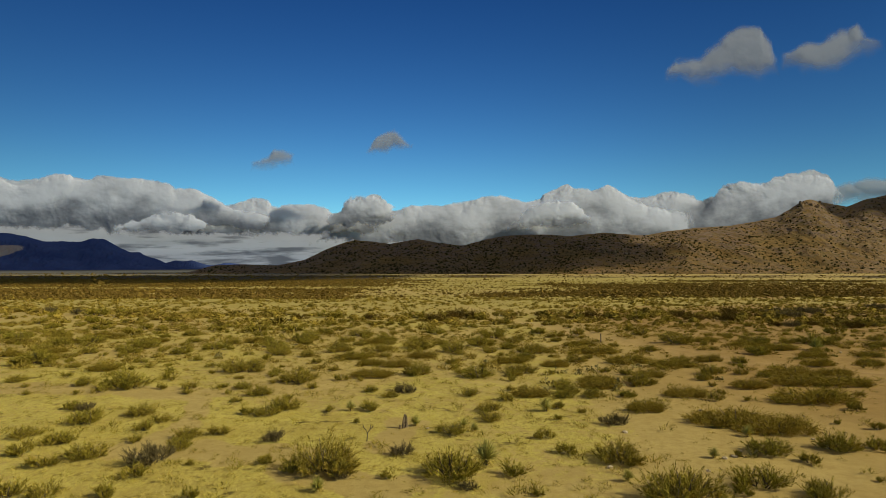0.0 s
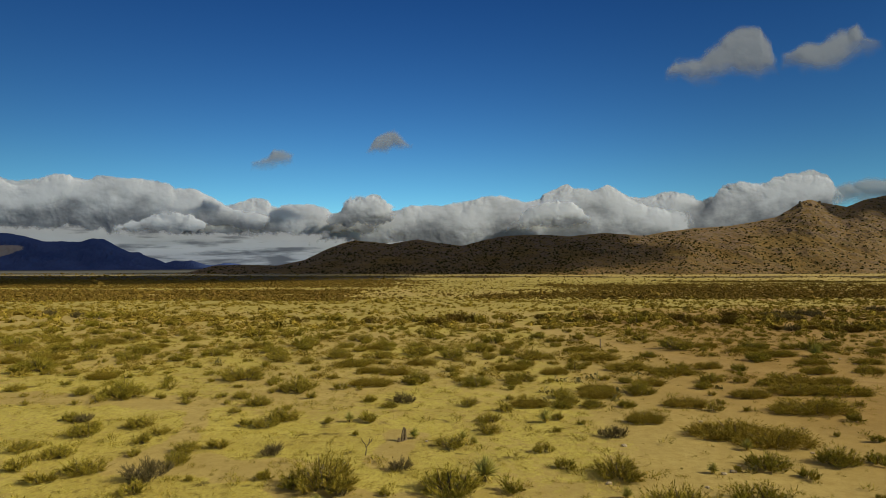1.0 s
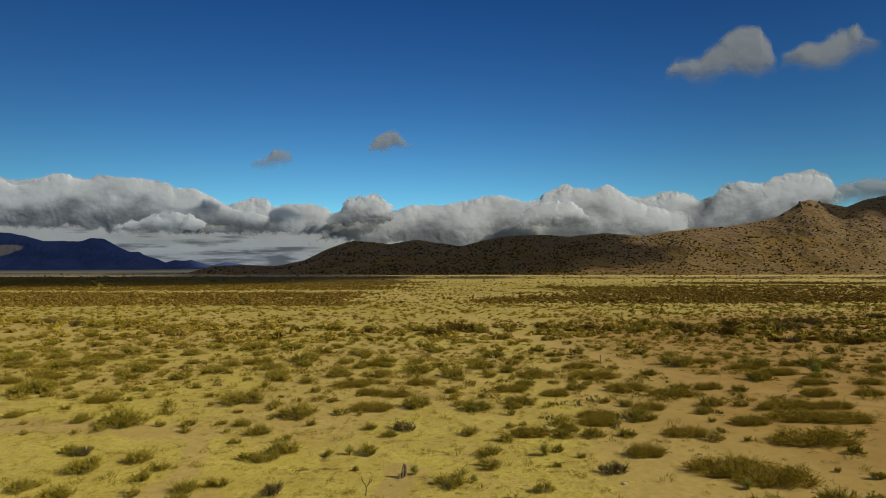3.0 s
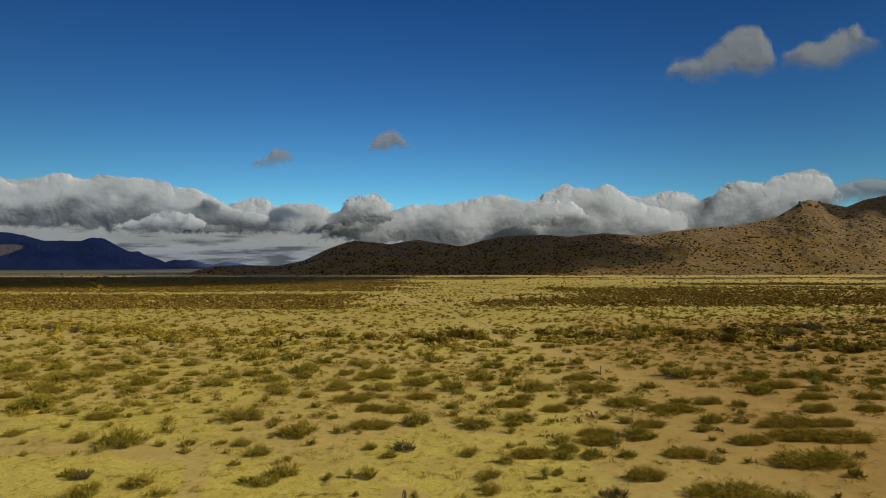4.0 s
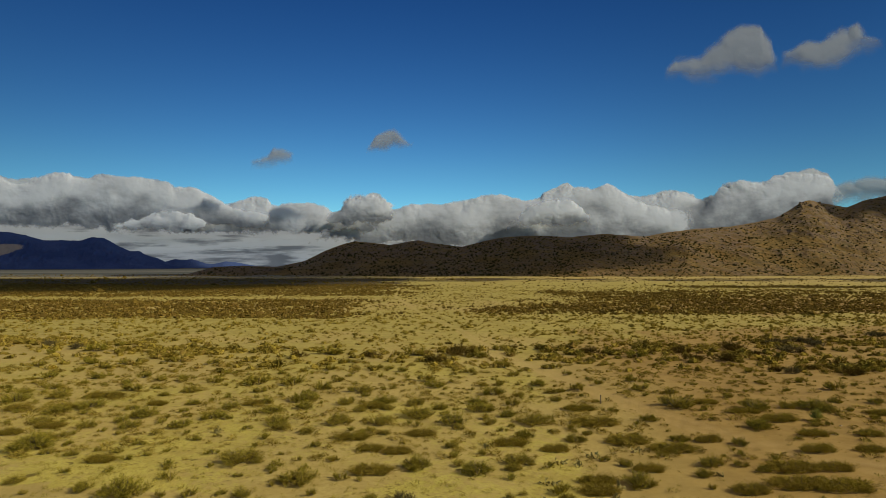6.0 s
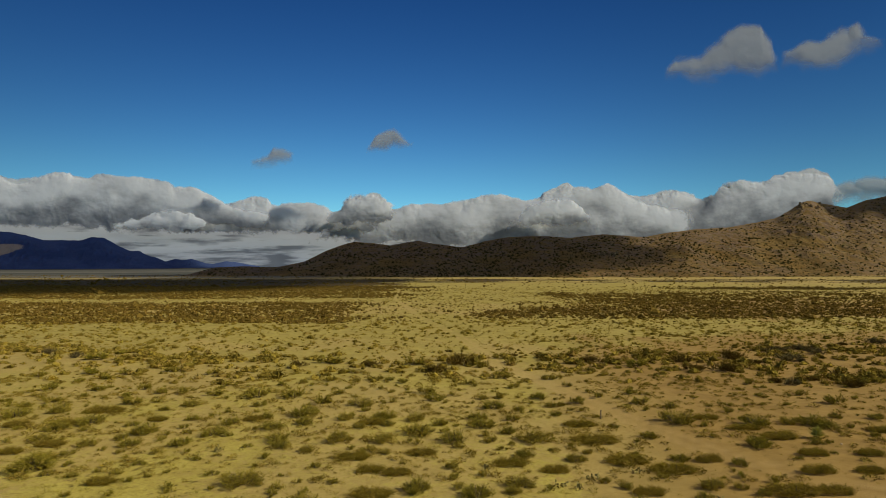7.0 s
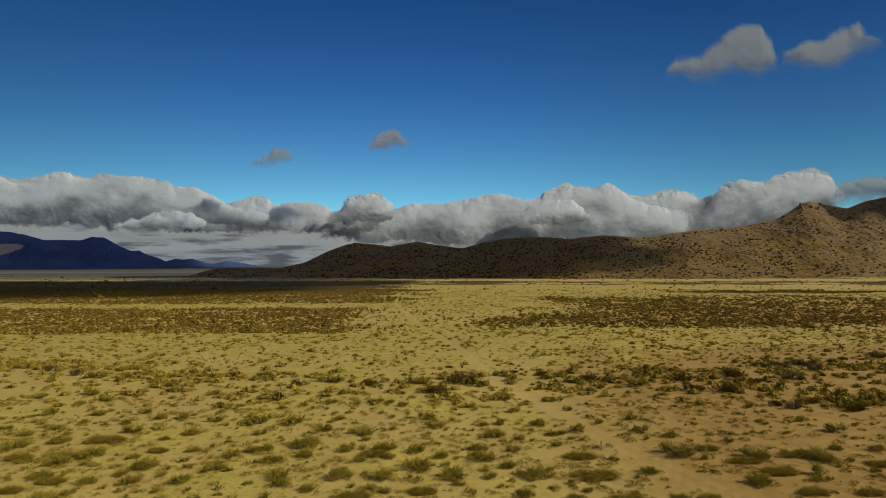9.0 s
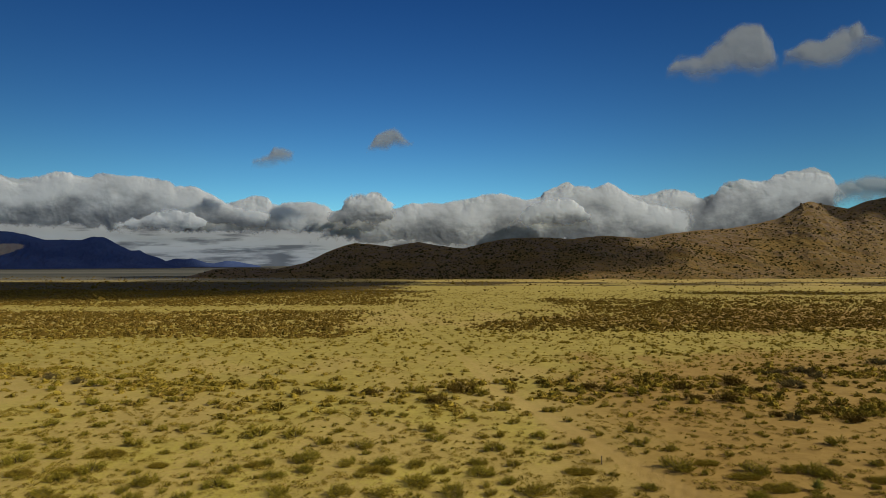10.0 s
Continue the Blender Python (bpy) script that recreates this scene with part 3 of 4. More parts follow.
make_cloud(SMALL, [(0.370, 0.3240), (0.3891, 0.3385), (0.4266, 0.3432), (0.4474, 0.3649), (0.4786, 0.3876), (0.4928, 0.398), (0.5209, 0.3961), (0.5282, 0.38),
                   (0.5429, 0.3668), (0.550, 0.3432)], [(0.370, 0.3130), (0.4261, 0.3125), (0.501, 0.315), (0.55, 0.3271)], 0.020, 4500, 0.05, 131,
           material=THIN_CLOUD, relief=0.5, lift=0.08)
make_cloud(SMALL, [(0.566, 0.3540), (0.5935, 0.3706), (0.6235, 0.3678), (0.6377, 0.38), (0.6613, 0.3886), (0.6725, 0.3876), (0.684, 0.4009), (0.6951, 0.3914), (0.724, 0.3725)],
           [(0.566, 0.3366), (0.5947, 0.3271), (0.6227, 0.3252), (0.6509, 0.3337), (0.6811, 0.3498), (0.724, 0.3668)], 0.018, 4500, 0.045, 141,
           material=THIN_CLOUD, relief=0.5, lift=0.06)
make_cloud(SMALL, [(-0.1240, 0.1890), (-0.1081, 0.2105), (-0.0876, 0.2227), (-0.0802, 0.2255), (-0.0671, 0.2143), (-0.051, 0.2002)],
           [(-0.124, 0.1862), (-0.095, 0.1899), (-0.082, 0.1974), (-0.0633, 0.1909), (-0.051, 0.1937)], 0.011, 4500, 0.03, 151, material=THIN_CLOUD, relief=0.5, lift=0.12)
make_cloud(SMALL, [(-0.313, 0.1690), (-0.2877, 0.1787), (-0.2794, 0.1909), (-0.2645, 0.1881), (-0.248, 0.1834)],
           [(-0.313, 0.1647), (-0.2783, 0.1637), (-0.2588, 0.1675), (-0.248, 0.1731)], 0.011, 4500, 0.025, 161, material=THIN_CLOUD, relief=0.5, lift=0.06)
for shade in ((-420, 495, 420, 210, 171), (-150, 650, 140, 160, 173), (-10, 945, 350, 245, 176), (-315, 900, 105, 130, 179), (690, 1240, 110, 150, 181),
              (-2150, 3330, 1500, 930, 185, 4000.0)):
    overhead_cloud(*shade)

# ---- plants ----
def leaf_material(name, light, dark, dry, tuft=12.0):
    k = Mat(name, 0.8)
    k.b.inputs["Specular IOR Level"].default_value = 0.0
    col = k.mix(k.island(), dark, light)
    col = k.mix(k.ramp(k.island(), 0.86, 0.93), col, dry)
    col = k.mix(k.math("MULTIPLY", k.random(), 0.28), col, dry)
    col = k.mix(k.ramp(k.noise(tuft, 2, 0.5), 0.38, 0.58, 0.48, 0.0), col, k.mix(k.island(), tuple(0.6 * c for c in dark), tuple(1.3 * c for c in dark)))
    k.color(col)
    return k.m


def bark_material():
    k = Mat("grey_brown_bark", 0.9)
    k.color(k.mix(k.ramp(k.noise(14.0, 5, 0.7), 0.3, 0.7), (0.06, 0.045, 0.03), (0.15, 0.12, 0.08)))
    k.bump(k.noise(60.0, 4), 0.5, 0.01)
    return k.m


LEAF = leaf_material("olive_foliage", (0.52, 0.438, 0.055), (0.104, 0.090, 0.011), (0.53, 0.370, 0.075))
LEAF_DARK = leaf_material("dark_green_foliage", (0.25, 0.170, 0.030), (0.070, 0.048, 0.010), (0.23, 0.145, 0.038), 0.7)
LEAF_WASH = leaf_material("wash_foliage", (0.41, 0.312, 0.047), (0.100, 0.077, 0.013), (0.31, 0.20, 0.048), 0.7)
LEAF_GREY = leaf_material("grey_twigs", (0.23, 0.185, 0.074), (0.075, 0.060, 0.026), (0.26, 0.20, 0.078))
LEAF_YUCCA = leaf_material("yucca_blades", (0.58, 0.53, 0.12), (0.27, 0.26, 0.05), (0.66, 0.56, 0.21))
STRAW = leaf_material("dry_grass", (0.66, 0.530, 0.120), (0.50, 0.395, 0.080), (0.68, 0.56, 0.19))
BARK = bark_material()
LEAF_MID = leaf_material("drab_foliage", (0.50, 0.380, 0.056), (0.150, 0.113, 0.016), (0.34, 0.235, 0.062), 0.9)
LEAF_THICKET = leaf_material("thicket_foliage", (0.54, 0.410, 0.050), (0.104, 0.079, 0.009), (0.44, 0.300, 0.062), 16.0)
LEAF_JUNIPER = leaf_material("juniper", (0.075, 0.068, 0.020), (0.030, 0.028, 0.010), (0.09, 0.07, 0.025))


def blades(roots, ways, length, width, rng, bend=0.25):
    """Tapered triangles that grow from roots along ways."""
    n = len(roots)
    side = np.cross(ways, rng.normal(size=(n, 3)))
    side /= np.linalg.norm(side, axis=1, keepdims=True) + 1e-9
    length, width = np.broadcast_to(length, n)[:, None], np.broadcast_to(width, n)[:, None]
    tips = roots + ways * length + rng.normal(size=(n, 3)) * length * bend * 0.4
    verts = np.stack([roots - side * width * 0.5, roots + side * width * 0.5, tips], 1).reshape(-1, 3)
    return verts, np.arange(3 * n).reshape(-1, 3)


def shrub_points(rng, n, clumps, spread):
    """Places and growing ways of n leaves in a bush one wide and half as high, made of several tufts of twigs."""
    c = np.stack([rng.uniform(-1, 1, clumps), rng.uniform(-1, 1, clumps)], 1)
    c = c / np.maximum(1, np.linalg.norm(c, axis=1, keepdims=True)) * spread
    high = 0.46 * (1 - 0.55 * (np.linalg.norm(c, axis=1) / 0.5) ** 2) * rng.uniform(0.55, 1.05, clumps)
    twigs = clumps * 9
    k = np.arange(twigs) % clumps
    a, e = rng.uniform(0, 2 * math.pi, twigs), np.radians(rng.uniform(28, 88, twigs))
    out = np.stack([np.cos(a) * np.cos(e), np.sin(a) * np.cos(e), np.sin(e)], 1)
    out[:, :2] += c[k] * 1.0
    out /= np.linalg.norm(out, axis=1, keepdims=True)
    reach = high[k] * rng.uniform(0.55, 1.15, twigs)
    root = np.concatenate([c[k] * 0.75, np.zeros((twigs, 1))], 1)
    j = rng.integers(0, twigs, n)
    f = rng.uniform(0.10, 1.0, n) ** 0.7
    p = root[j] + out[j] * (reach[j] * f)[:, None] + rng.normal(size=(n, 3)) * 0.010
    p[:, 2] = np.maximum(p[:, 2], 0.0)
    way = out[j] * 0.9 + rng.normal(size=(n, 3)) * 0.38 + np.array([0, 0, 0.15])
    return p, way / np.linalg.norm(way, axis=1, keepdims=True), c, high


def shrub_stems(rng, count, c, high):
    """Crooked woody stems from the middle of the bush to its tufts."""
    bm = bmesh.new()
    for i in range(count):
        k = i % len(c)
        a = Vector((c[k][0] * 0.25 + rng.normal() * 0.03, c[k][1] * 0.25 + rng.normal() * 0.03, -0.04))
        b = Vector((c[k][0] * 0.9 + rng.normal() * 0.06, c[k][1] * 0.9 + rng.normal() * 0.06, high[k] * rng.uniform(0.55, 0.95)))
        m = (a + b) * 0.5 + Vector(rng.normal(size=3)) * 0.03
        rings = []
        for p, r in ((a, 0.010), (m, 0.007), (b, 0.003)):
            rings.append([bm.verts.new(p + Vector((math.cos(t) * r, math.sin(t) * r, 0))) for t in (0, 2.1, 4.2)])
        for lo, hi in zip(rings, rings[1:]):
            for j in range(3):
                bm.faces.new((lo[j], lo[(j + 1) % 3], hi[(j + 1) % 3], hi[j]))
    return bm


def make_shrub(name, label, category, leaves, clumps, spread, length, width, material, stems, seed, group):
    rng = np.random.default_rng(seed)
    thing = tagged(new(name), label, category, group)
    p, way, c, high = shrub_points(rng, leaves, clumps, spread)
    v, f = blades(p, way, length * rng.uniform(0.6, 1.4, leaves), width * rng.uniform(0.7, 1.3, leaves), rng)
    foliage = new("foliage", mesh_of("foliage", v, f, material, False))
    foliage.parent = thing
    part("woody_core", shrub_stems(rng, stems, c, high), BARK, thing)
    return thing


def make_yucca(seed, pale=False):
    rng = np.random.default_rng(seed)
    thing = tagged(new("yucca"), "spiky green young yucca rosette with dry skirt", "yucca", "yuccas on the plain")
    n = 230
    a, e = rng.uniform(0, 2 * math.pi, n), np.radians(rng.uniform(5, 88, n))
    way = np.stack([np.cos(a) * np.cos(e), np.sin(a) * np.cos(e), np.sin(e)], 1)
    root = way * 0.04 + np.array([0, 0, 0.16])
    v, f = blades(root, way, rng.uniform(0.36, 0.56, n), 0.046, rng, 0.20)
    rosette = new("rosette", mesh_of("rosette", v, f, LEAF_YUCCA, False))
    rosette.parent = thing
    n = 70
    a, e = rng.uniform(0, 2 * math.pi, n), np.radians(rng.uniform(-60, 8, n))
    way = np.stack([np.cos(a) * np.cos(e), np.sin(a) * np.cos(e), np.sin(e)], 1)
    v, f = blades(way * 0.05 + np.array([0, 0, 0.20]), way, rng.uniform(0.22, 0.36, n), 0.038, rng, 0.2)
    skirt = tagged(new("skirt", mesh_of("skirt", v, f, STRAW, False)), "straw-coloured dead leaf skirt")
    skirt.parent = thing
    bm = bmesh.new()
    bmesh.ops.create_cone(bm, cap_ends=True, segments=8, radius1=0.075, radius2=0.055, depth=0.26,
                          matrix=Matrix.Translation((0, 0, 0.08)))
    part("trunk", bm, BARK, thing)
    return thing


def at_ground(x, y, w, h, turn, sink=0.0):
    z = float(ground_z(np.array([x]), np.array([y]))[0]) - sink
    return Matrix.LocRotScale((x, y, z), Euler((0, 0, turn)), (w, w, h))


PLAIN = "shrubs on the plain"
OLIVE = "olive green bushy desert shrub with fine twigs on sandy soil"
big = [make_shrub("desert_shrub", OLIVE, "shrub", 4200, 20, 0.38, 0.062, 0.0095, LEAF, 30, 200 + i, PLAIN) for i in range(4)]
large = [make_shrub("desert_shrub", OLIVE, "shrub", 8000, 30, 0.40, 0.046, 0.0082, LEAF, 40, 260 + i, PLAIN) for i in range(3)]
small = [make_shrub("desert_shrub", OLIVE, "shrub", 1200, 8, 0.35, 0.110, 0.020, LEAF, 14, 210 + i, PLAIN) for i in range(5)]
thick = [make_shrub("shrub_thicket", "low spreading green shrub thicket on bare sand", "shrub", 9000, 90, 0.45, 0.064, 0.0078, LEAF_THICKET, 30, 220 + i,
                    "thickets on the plain") for i in range(3)]
grey = [make_shrub("bare_shrub", "grey brown twiggy half-dead shrub", "shrub", 2000, 12, 0.38, 0.085, 0.011, LEAF_GREY, 34, 230 + i,
                   "bare shrubs on the plain") for i in range(2)]
dark = [make_shrub("dark_shrub", "dark green rounded shrub along a dry wash", "shrub", 2000, 14, 0.38, 0.085, 0.016, LEAF_DARK, 10, 240 + i,
                   "dark shrubs along the wash") for i in range(2)]
yucca = [make_yucca(250 + i) for i in range(2)]

SHRUBS_NEAREST = [
    (6.4, 16.4, 2.2), (10.3, 16.7, 1.1), (-11.9, 16.8, 0.9), (-10.9, 16.8, 0.8), (-9.2, 16.8, 0.7), (-6.9, 16.8, 0.5), (2.6, 17, 0.4),
    (8.3, 17, 0.6), (9.1, 17.6, 1.5), (12.9, 18.1, 0.3), (-1.7, 18.3, 0.4), (-9.2, 18.4, 0.8), (0.3, 18.5, 1.8), (2.1, 18.6, 0.7),
    (-3.6, 19, 2.2), (-4.6, 19.1, 1), (-12.6, 19.4, 0.9), (-8, 19.5, 0.3), (-5.7, 19.8, 0.6), (11.8, 19.8, 0.7), (5.7, 19.9, 1.7),
    (-11.8, 20.3, 1.4), (9.8, 20.4, 0.4), (-14.1, 20.6, 0.9), (4.1, 20.6, 0.7), (11, 20.8, 1.5), (-9.1, 21.2, 1), (13.7, 21.3, 1.5),
    (15.1, 21.4, 0.9), (-13.7, 22.1, 1.1), (-11.1, 22.1, 0.5), (3.7, 22.4, 0.7)]
SHRUBS_NEAR = [
    (-9.4, 22.6, 1), (-15.4, 22.7, 1.1), (-8.4, 23.1, 0.8), (0.3, 23.2, 1.1), (-11.6, 23.7, 0.7), (17, 24, 0.6), (-14.3, 24.6, 1.3),
    (-11.4, 24.9, 0.7), (16, 24.9, 0.3), (-3.5, 25, 0.3), (4.7, 25.3, 0.4), (1.9, 25.3, 1), (-12.8, 26, 1.2), (-7.6, 26.4, 1.1),
    (-8.4, 26.5, 0.7), (6, 26.6, 0.4), (-16.4, 27, 0.8), (-5, 27, 0.5), (2.1, 27, 1.1), (-3.2, 27.3, 0.9), (5.1, 27.4, 0.6),
    (18.4, 27.4, 0.8), (-7.1, 27.5, 1.4), (3, 29.1, 0.8), (7.4, 30.1, 1.4), (-2.6, 30.2, 1), (9.1, 30.2, 1.1), (-9.1, 30.4, 1.5),
    (1.4, 30.5, 1.1), (14, 30.9, 0.6), (6.3, 31, 1.4), (-3.7, 31.6, 1)]
SHRUBS_CLOSE = [
    (-14.6, 31.8, 0.7), (-13.1, 31.9, 0.9), (-16.5, 32, 2.8), (-10.4, 32, 1.2), (-11.5, 32.1, 0.7), (-6.9, 32.2, 0.7), (-19, 32.5, 1.3),
    (14.6, 33.3, 0.5), (-23.5, 33.8, 1.4), (10.8, 33.9, 2.2), (-8, 34.1, 2.5), (-21.8, 35.5, 0.8), (2, 35.7, 2), (-1.6, 36.5, 2),
    (16.3, 37.2, 1.7), (4.7, 37.4, 2.1), (-12.2, 37.5, 2.9), (-26.9, 40.3, 3.3), (23.6, 45.7, 2.5), (-30.4, 46.7, 2.1), (-7.9, 46.9, 2.4),
    (-4.7, 46.9, 2.2), (-12.7, 47.1, 2.2), (0.9, 47.1, 2.6), (3.7, 47.2, 1.3), (-24.8, 47.5, 1.3), (7.2, 47.5, 2.6), (27.3, 48.6, 1.2),
    (33.8, 48, 1.1), (16.3, 48.5, 1.8), (18.1, 48.6, 1.3), (-18.2, 48.9, 2.2)]
SHRUBS_BETWEEN = [
    (5.9, 30, 1.3), (8.6, 34.1, 2.5), (-11.6, 35, 0.6), (15, 35.4, 1.3), (23.1, 36.2, 2.5), (4.2, 36.3, 1.3), (12.2, 36.3, 2.2),
    (-13.8, 36.7, 0.5), (18, 37.1, 1), (11.2, 37.3, 1), (-20.9, 37.6, 2.1), (-6.7, 37.8, 0.9), (10.1, 38.4, 0.9), (-23.4, 38.8, 1.1),
    (-25.1, 39, 0.9), (-10.2, 39, 0.5), (-3, 39.4, 2.2), (27.6, 39.6, 2.2), (24.3, 39.7, 2.6), (-4.7, 39.9, 2), (7.4, 40.2, 2.2),
    (0.6, 40.7, 1.1), (-8.4, 40.7, 0.9), (-25, 41, 0.8), (4.6, 41.5, 2.7), (20.1, 41.5, 1.3), (-27.4, 42, 2.3), (18.4, 42.4, 2.2),
    (-6.2, 42.5, 2.8), (-17, 42.6, 0.8), (9.3, 42.7, 1.6), (16.6, 42.8, 1.6)]
SHRUBS_BETWEEN_AND_ON = [
    (-12.4, 43, 0.9), (30, 43.1, 2), (-26.5, 43.4, 1.2), (5.8, 43.4, 1.6), (26.2, 43.4, 2.4), (-30.6, 43.5, 2), (-4, 43.7, 1),
    (-1.5, 43.7, 2.4), (13.7, 43.7, 1), (-23.1, 44.1, 0.8), (-18.4, 44.2, 0.7), (-9.7, 44.3, 1.2), (10.5, 44.5, 1), (7.9, 45.1, 0.6),
    (-29, 45.4, 2.5), (-26.4, 45.6, 1.7), (-12, 45.6, 1.7), (-14.5, 45.7, 0.8), (-23.4, 46, 1.9), (-19.7, 46, 1.9), (-17, 48.7, 0.9),
    (35.3, 49.3, 2.3), (25, 50.6, 2.8), (-31.8, 51.6, 2.4), (18.1, 51.7, 1.2), (14.4, 51.9, 1.1), (-6, 52.4, 2.9), (-24.8, 53.4, 2),
    (-16.6, 53.8, 2), (23.3, 54.3, 2.5)]
SHRUBS_MIDDLE = [
    (-23.9, 49.2, 2.7), (-2, 49.3, 3.4), (5.3, 49.8, 1.8), (-31.4, 50, 2.5), (33.5, 50.5, 0.9), (31.7, 50.6, 2.3), (-21.5, 51, 0.9),
    (-14.3, 51, 2.3), (-6.8, 51.1, 1.4), (16.7, 51.1, 1.2), (-26, 51.6, 1.4), (26.4, 51.7, 2.6), (3.1, 51.8, 2.9), (31.2, 51.8, 3.1),
    (-4.5, 51.9, 1.4), (29.2, 52.1, 1.9), (-29.9, 52.2, 2.9), (-0.2, 52.4, 1.9), (-18.1, 52.6, 1.9), (-11.8, 52.6, 1.9), (20.3, 53, 3.4),
    (37.7, 53.5, 1.5), (34.5, 53.9, 1.4), (-21.8, 54, 1.5), (-8.7, 54.2, 2), (-2.4, 54.2, 2.2), (-37.8, 54.5, 2.8), (-15.7, 54.5, 1.8),
    (-5.2, 54.6, 2.8), (6.3, 54.6, 1.5), (3.1, 55, 2.3), (-12.5, 55.6, 3.1)]
SHRUBS_FARTHER = [
    (-35, 56.1, 2.3), (10.4, 56.2, 1.3), (26.4, 56.8, 1.3), (-26, 57.3, 1.3), (7.3, 58.5, 1.3), (21.9, 58.6, 1.6), (-38.3, 58.8, 0.8),
    (-40.1, 58.9, 1.9), (5, 59.3, 2.5), (-24.3, 59.5, 2.3), (-17.8, 59.6, 1.6), (-7.9, 59.8, 2.8), (-30.3, 60, 2.2), (11.1, 60.1, 1.9),
    (38.5, 60.1, 2.3), (-11.9, 60.6, 2.2), (19.6, 60.6, 2.2), (13.5, 60.9, 2.2), (-11.2, 61, 0.7), (-38.8, 61.1, 2), (-43.9, 61.6, 1.4),
    (-0.8, 62.7, 2.3), (10, 63.6, 2.1), (-15.5, 63.7, 2.6), (-19.3, 63.8, 2.9), (4.2, 63.8, 1.3), (-32.9, 63.9, 1.6), (16.2, 63.9, 1.5),
    (6, 64.5, 1.8), (37.9, 64.7, 1.5), (-24.1, 64.9, 2.1), (-11.1, 65.4, 1.8)]
SHRUBS_BEYOND = [
    (20.2, 66.1, 2.1), (-28, 66.2, 2.1), (-30.4, 66.2, 1.7), (-1.8, 66.4, 2.4), (-43.9, 68.3, 2.2), (-38.1, 68.4, 2.2), (-33.6, 69, 1.9),
    (8.1, 69.8, 1.6), (14.4, 70.9, 1.4), (-18.8, 71.7, 1.2), (36.3, 72.1, 1.7), (3.1, 72.5, 2), (-4.6, 72.7, 1.7), (51.3, 73.2, 2.7),
    (-16.6, 73.7, 1.5), (-43.8, 73.8, 1.7), (-6.4, 74, 1.4), (-13.7, 74.5, 2.1), (-8.2, 74.9, 2.1), (14.1, 76.3, 2.1), (-41.8, 76.4, 1.3),
    (7.5, 76.9, 2.5), (-51.1, 77.7, 2.5), (10.4, 79.8, 1.8), (-46.2, 80.4, 3), (-30, 80.5, 2.2), (-42, 80.8, 1.9), (-12.3, 81.2, 1.6),
    (39.6, 81.8, 2.3), (57.9, 82.5, 1.7), (-36.5, 82.7, 2.3), (30.4, 83.2, 2.3)]
SHRUBS_OUTER = [
    (27.7, 87, 3.6), (5.3, 87.2, 3.2), (-4, 88.7, 4.1), (-57.1, 89.2, 2.1), (-16.6, 90.3, 5), (-47.9, 90.5, 1.5), (-52.3, 92.4, 3.8),
    (9, 96.6, 2.5), (-51.8, 98.7, 2.7), (22.3, 102.2, 2.8), (-54.1, 113, 1.5)]
THICKETS = [
    (12.8, 23.6, 3.2), (11.5, 24.7, 3.4), (8.9, 26.9, 1.7), (17.6, 29.1, 4), (4.3, 30.2, 2.2), (12, 30.3, 2.5), (8.3, 32.5, 2.5),
    (16.4, 32.7, 2.4), (21.5, 33.1, 3.9), (-4.1, 35.6, 2.9), (20.6, 36.3, 3.7), (11.8, 47.6, 4.4), (26.2, 47.8, 3.3), (-35.2, 50.8, 2.8),
    (11.8, 52.5, 3.1), (-31.2, 56.6, 4.2), (-39.6, 86.9, 4.8), (19.3, 33.5, 3.7), (15.1, 40.4, 3.7), (12.7, 42.3, 3.5)]
GREY_SHRUBS = [
    (0.7, 17.4, 0.6), (-3.1, 18.3, 0.7), (-9.4, 19.8, 1.6), (-1.4, 20.6, 0.9), (-6.2, 22.4, 1), (6.8, 24.6, 1.2), (-15.7, 27, 1),
    (-1.9, 31.4, 1.3), (40.7, 71.2, 2), (53.5, 94.2, 5.2), (-56.5, 94.4, 2.4), (-63.4, 98.4, 2.7), (61.9, 101.5, 3.7), (57.3, 105.1, 3.9),
    (63.3, 107.9, 4.5), (82.3, 116.4, 4.3)]
DARK_SHRUBS = [
    (47, 70.7, 2.9), (39.9, 73.4, 2), (44.9, 74.4, 1.7), (-0.7, 80.8, 3.4), (37.4, 81.8, 3.8), (34, 82.8, 3.1), (-9.9, 86.9, 2.4),
    (-20.4, 87.1, 2.8), (44.8, 89, 2.5), (2.5, 89.1, 4.5), (30.7, 89.8, 1.2), (35.1, 90.5, 3.3), (25.7, 91.1, 1.7), (22.4, 91.5, 3.4),
    (63.1, 92.3, 1.5), (-46.9, 94.3, 2.2), (45, 95.1, 4.4), (15.6, 96.2, 2.2), (11.5, 99.2, 1.6), (1.1, 104.3, 1.4), (73.9, 113.4, 2.1)]
YUCCAS = [
    (-3.5, 17.2, 0.5), (5.4, 18, 0.4), (1.35, 19.5, 0.95), (8.9, 20.2, 0.4), (11.3, 22.8, 0.5), (1.2, 23.5, 0.4), (0.8, 24.2, 0.4),
    (-1.1, 24.5, 0.5), (4.5, 26.9, 0.7), (-4.1, 27.2, 0.5), (29.0, 47.6, 1.15)]

SHRUBS = SHRUBS_NEAREST + SHRUBS_NEAR + SHRUBS_CLOSE + [q for q in SHRUBS_BETWEEN + SHRUBS_BETWEEN_AND_ON if q[2] < 2.0] + SHRUBS_MIDDLE + SHRUBS_FARTHER + SHRUBS_BEYOND + SHRUBS_OUTER
SHRUBS = [q for q in SHRUBS if abs(float(track_distance(np.array([q[0]]), np.array([q[1]]))[0])) > 0.8 + 0.2 * q[2]]
spot = random.Random(5)
used = set()


def plant(models, x, y, w, h, squash=1.0):
    """Sets the next model, the model itself first and copies of it after that."""
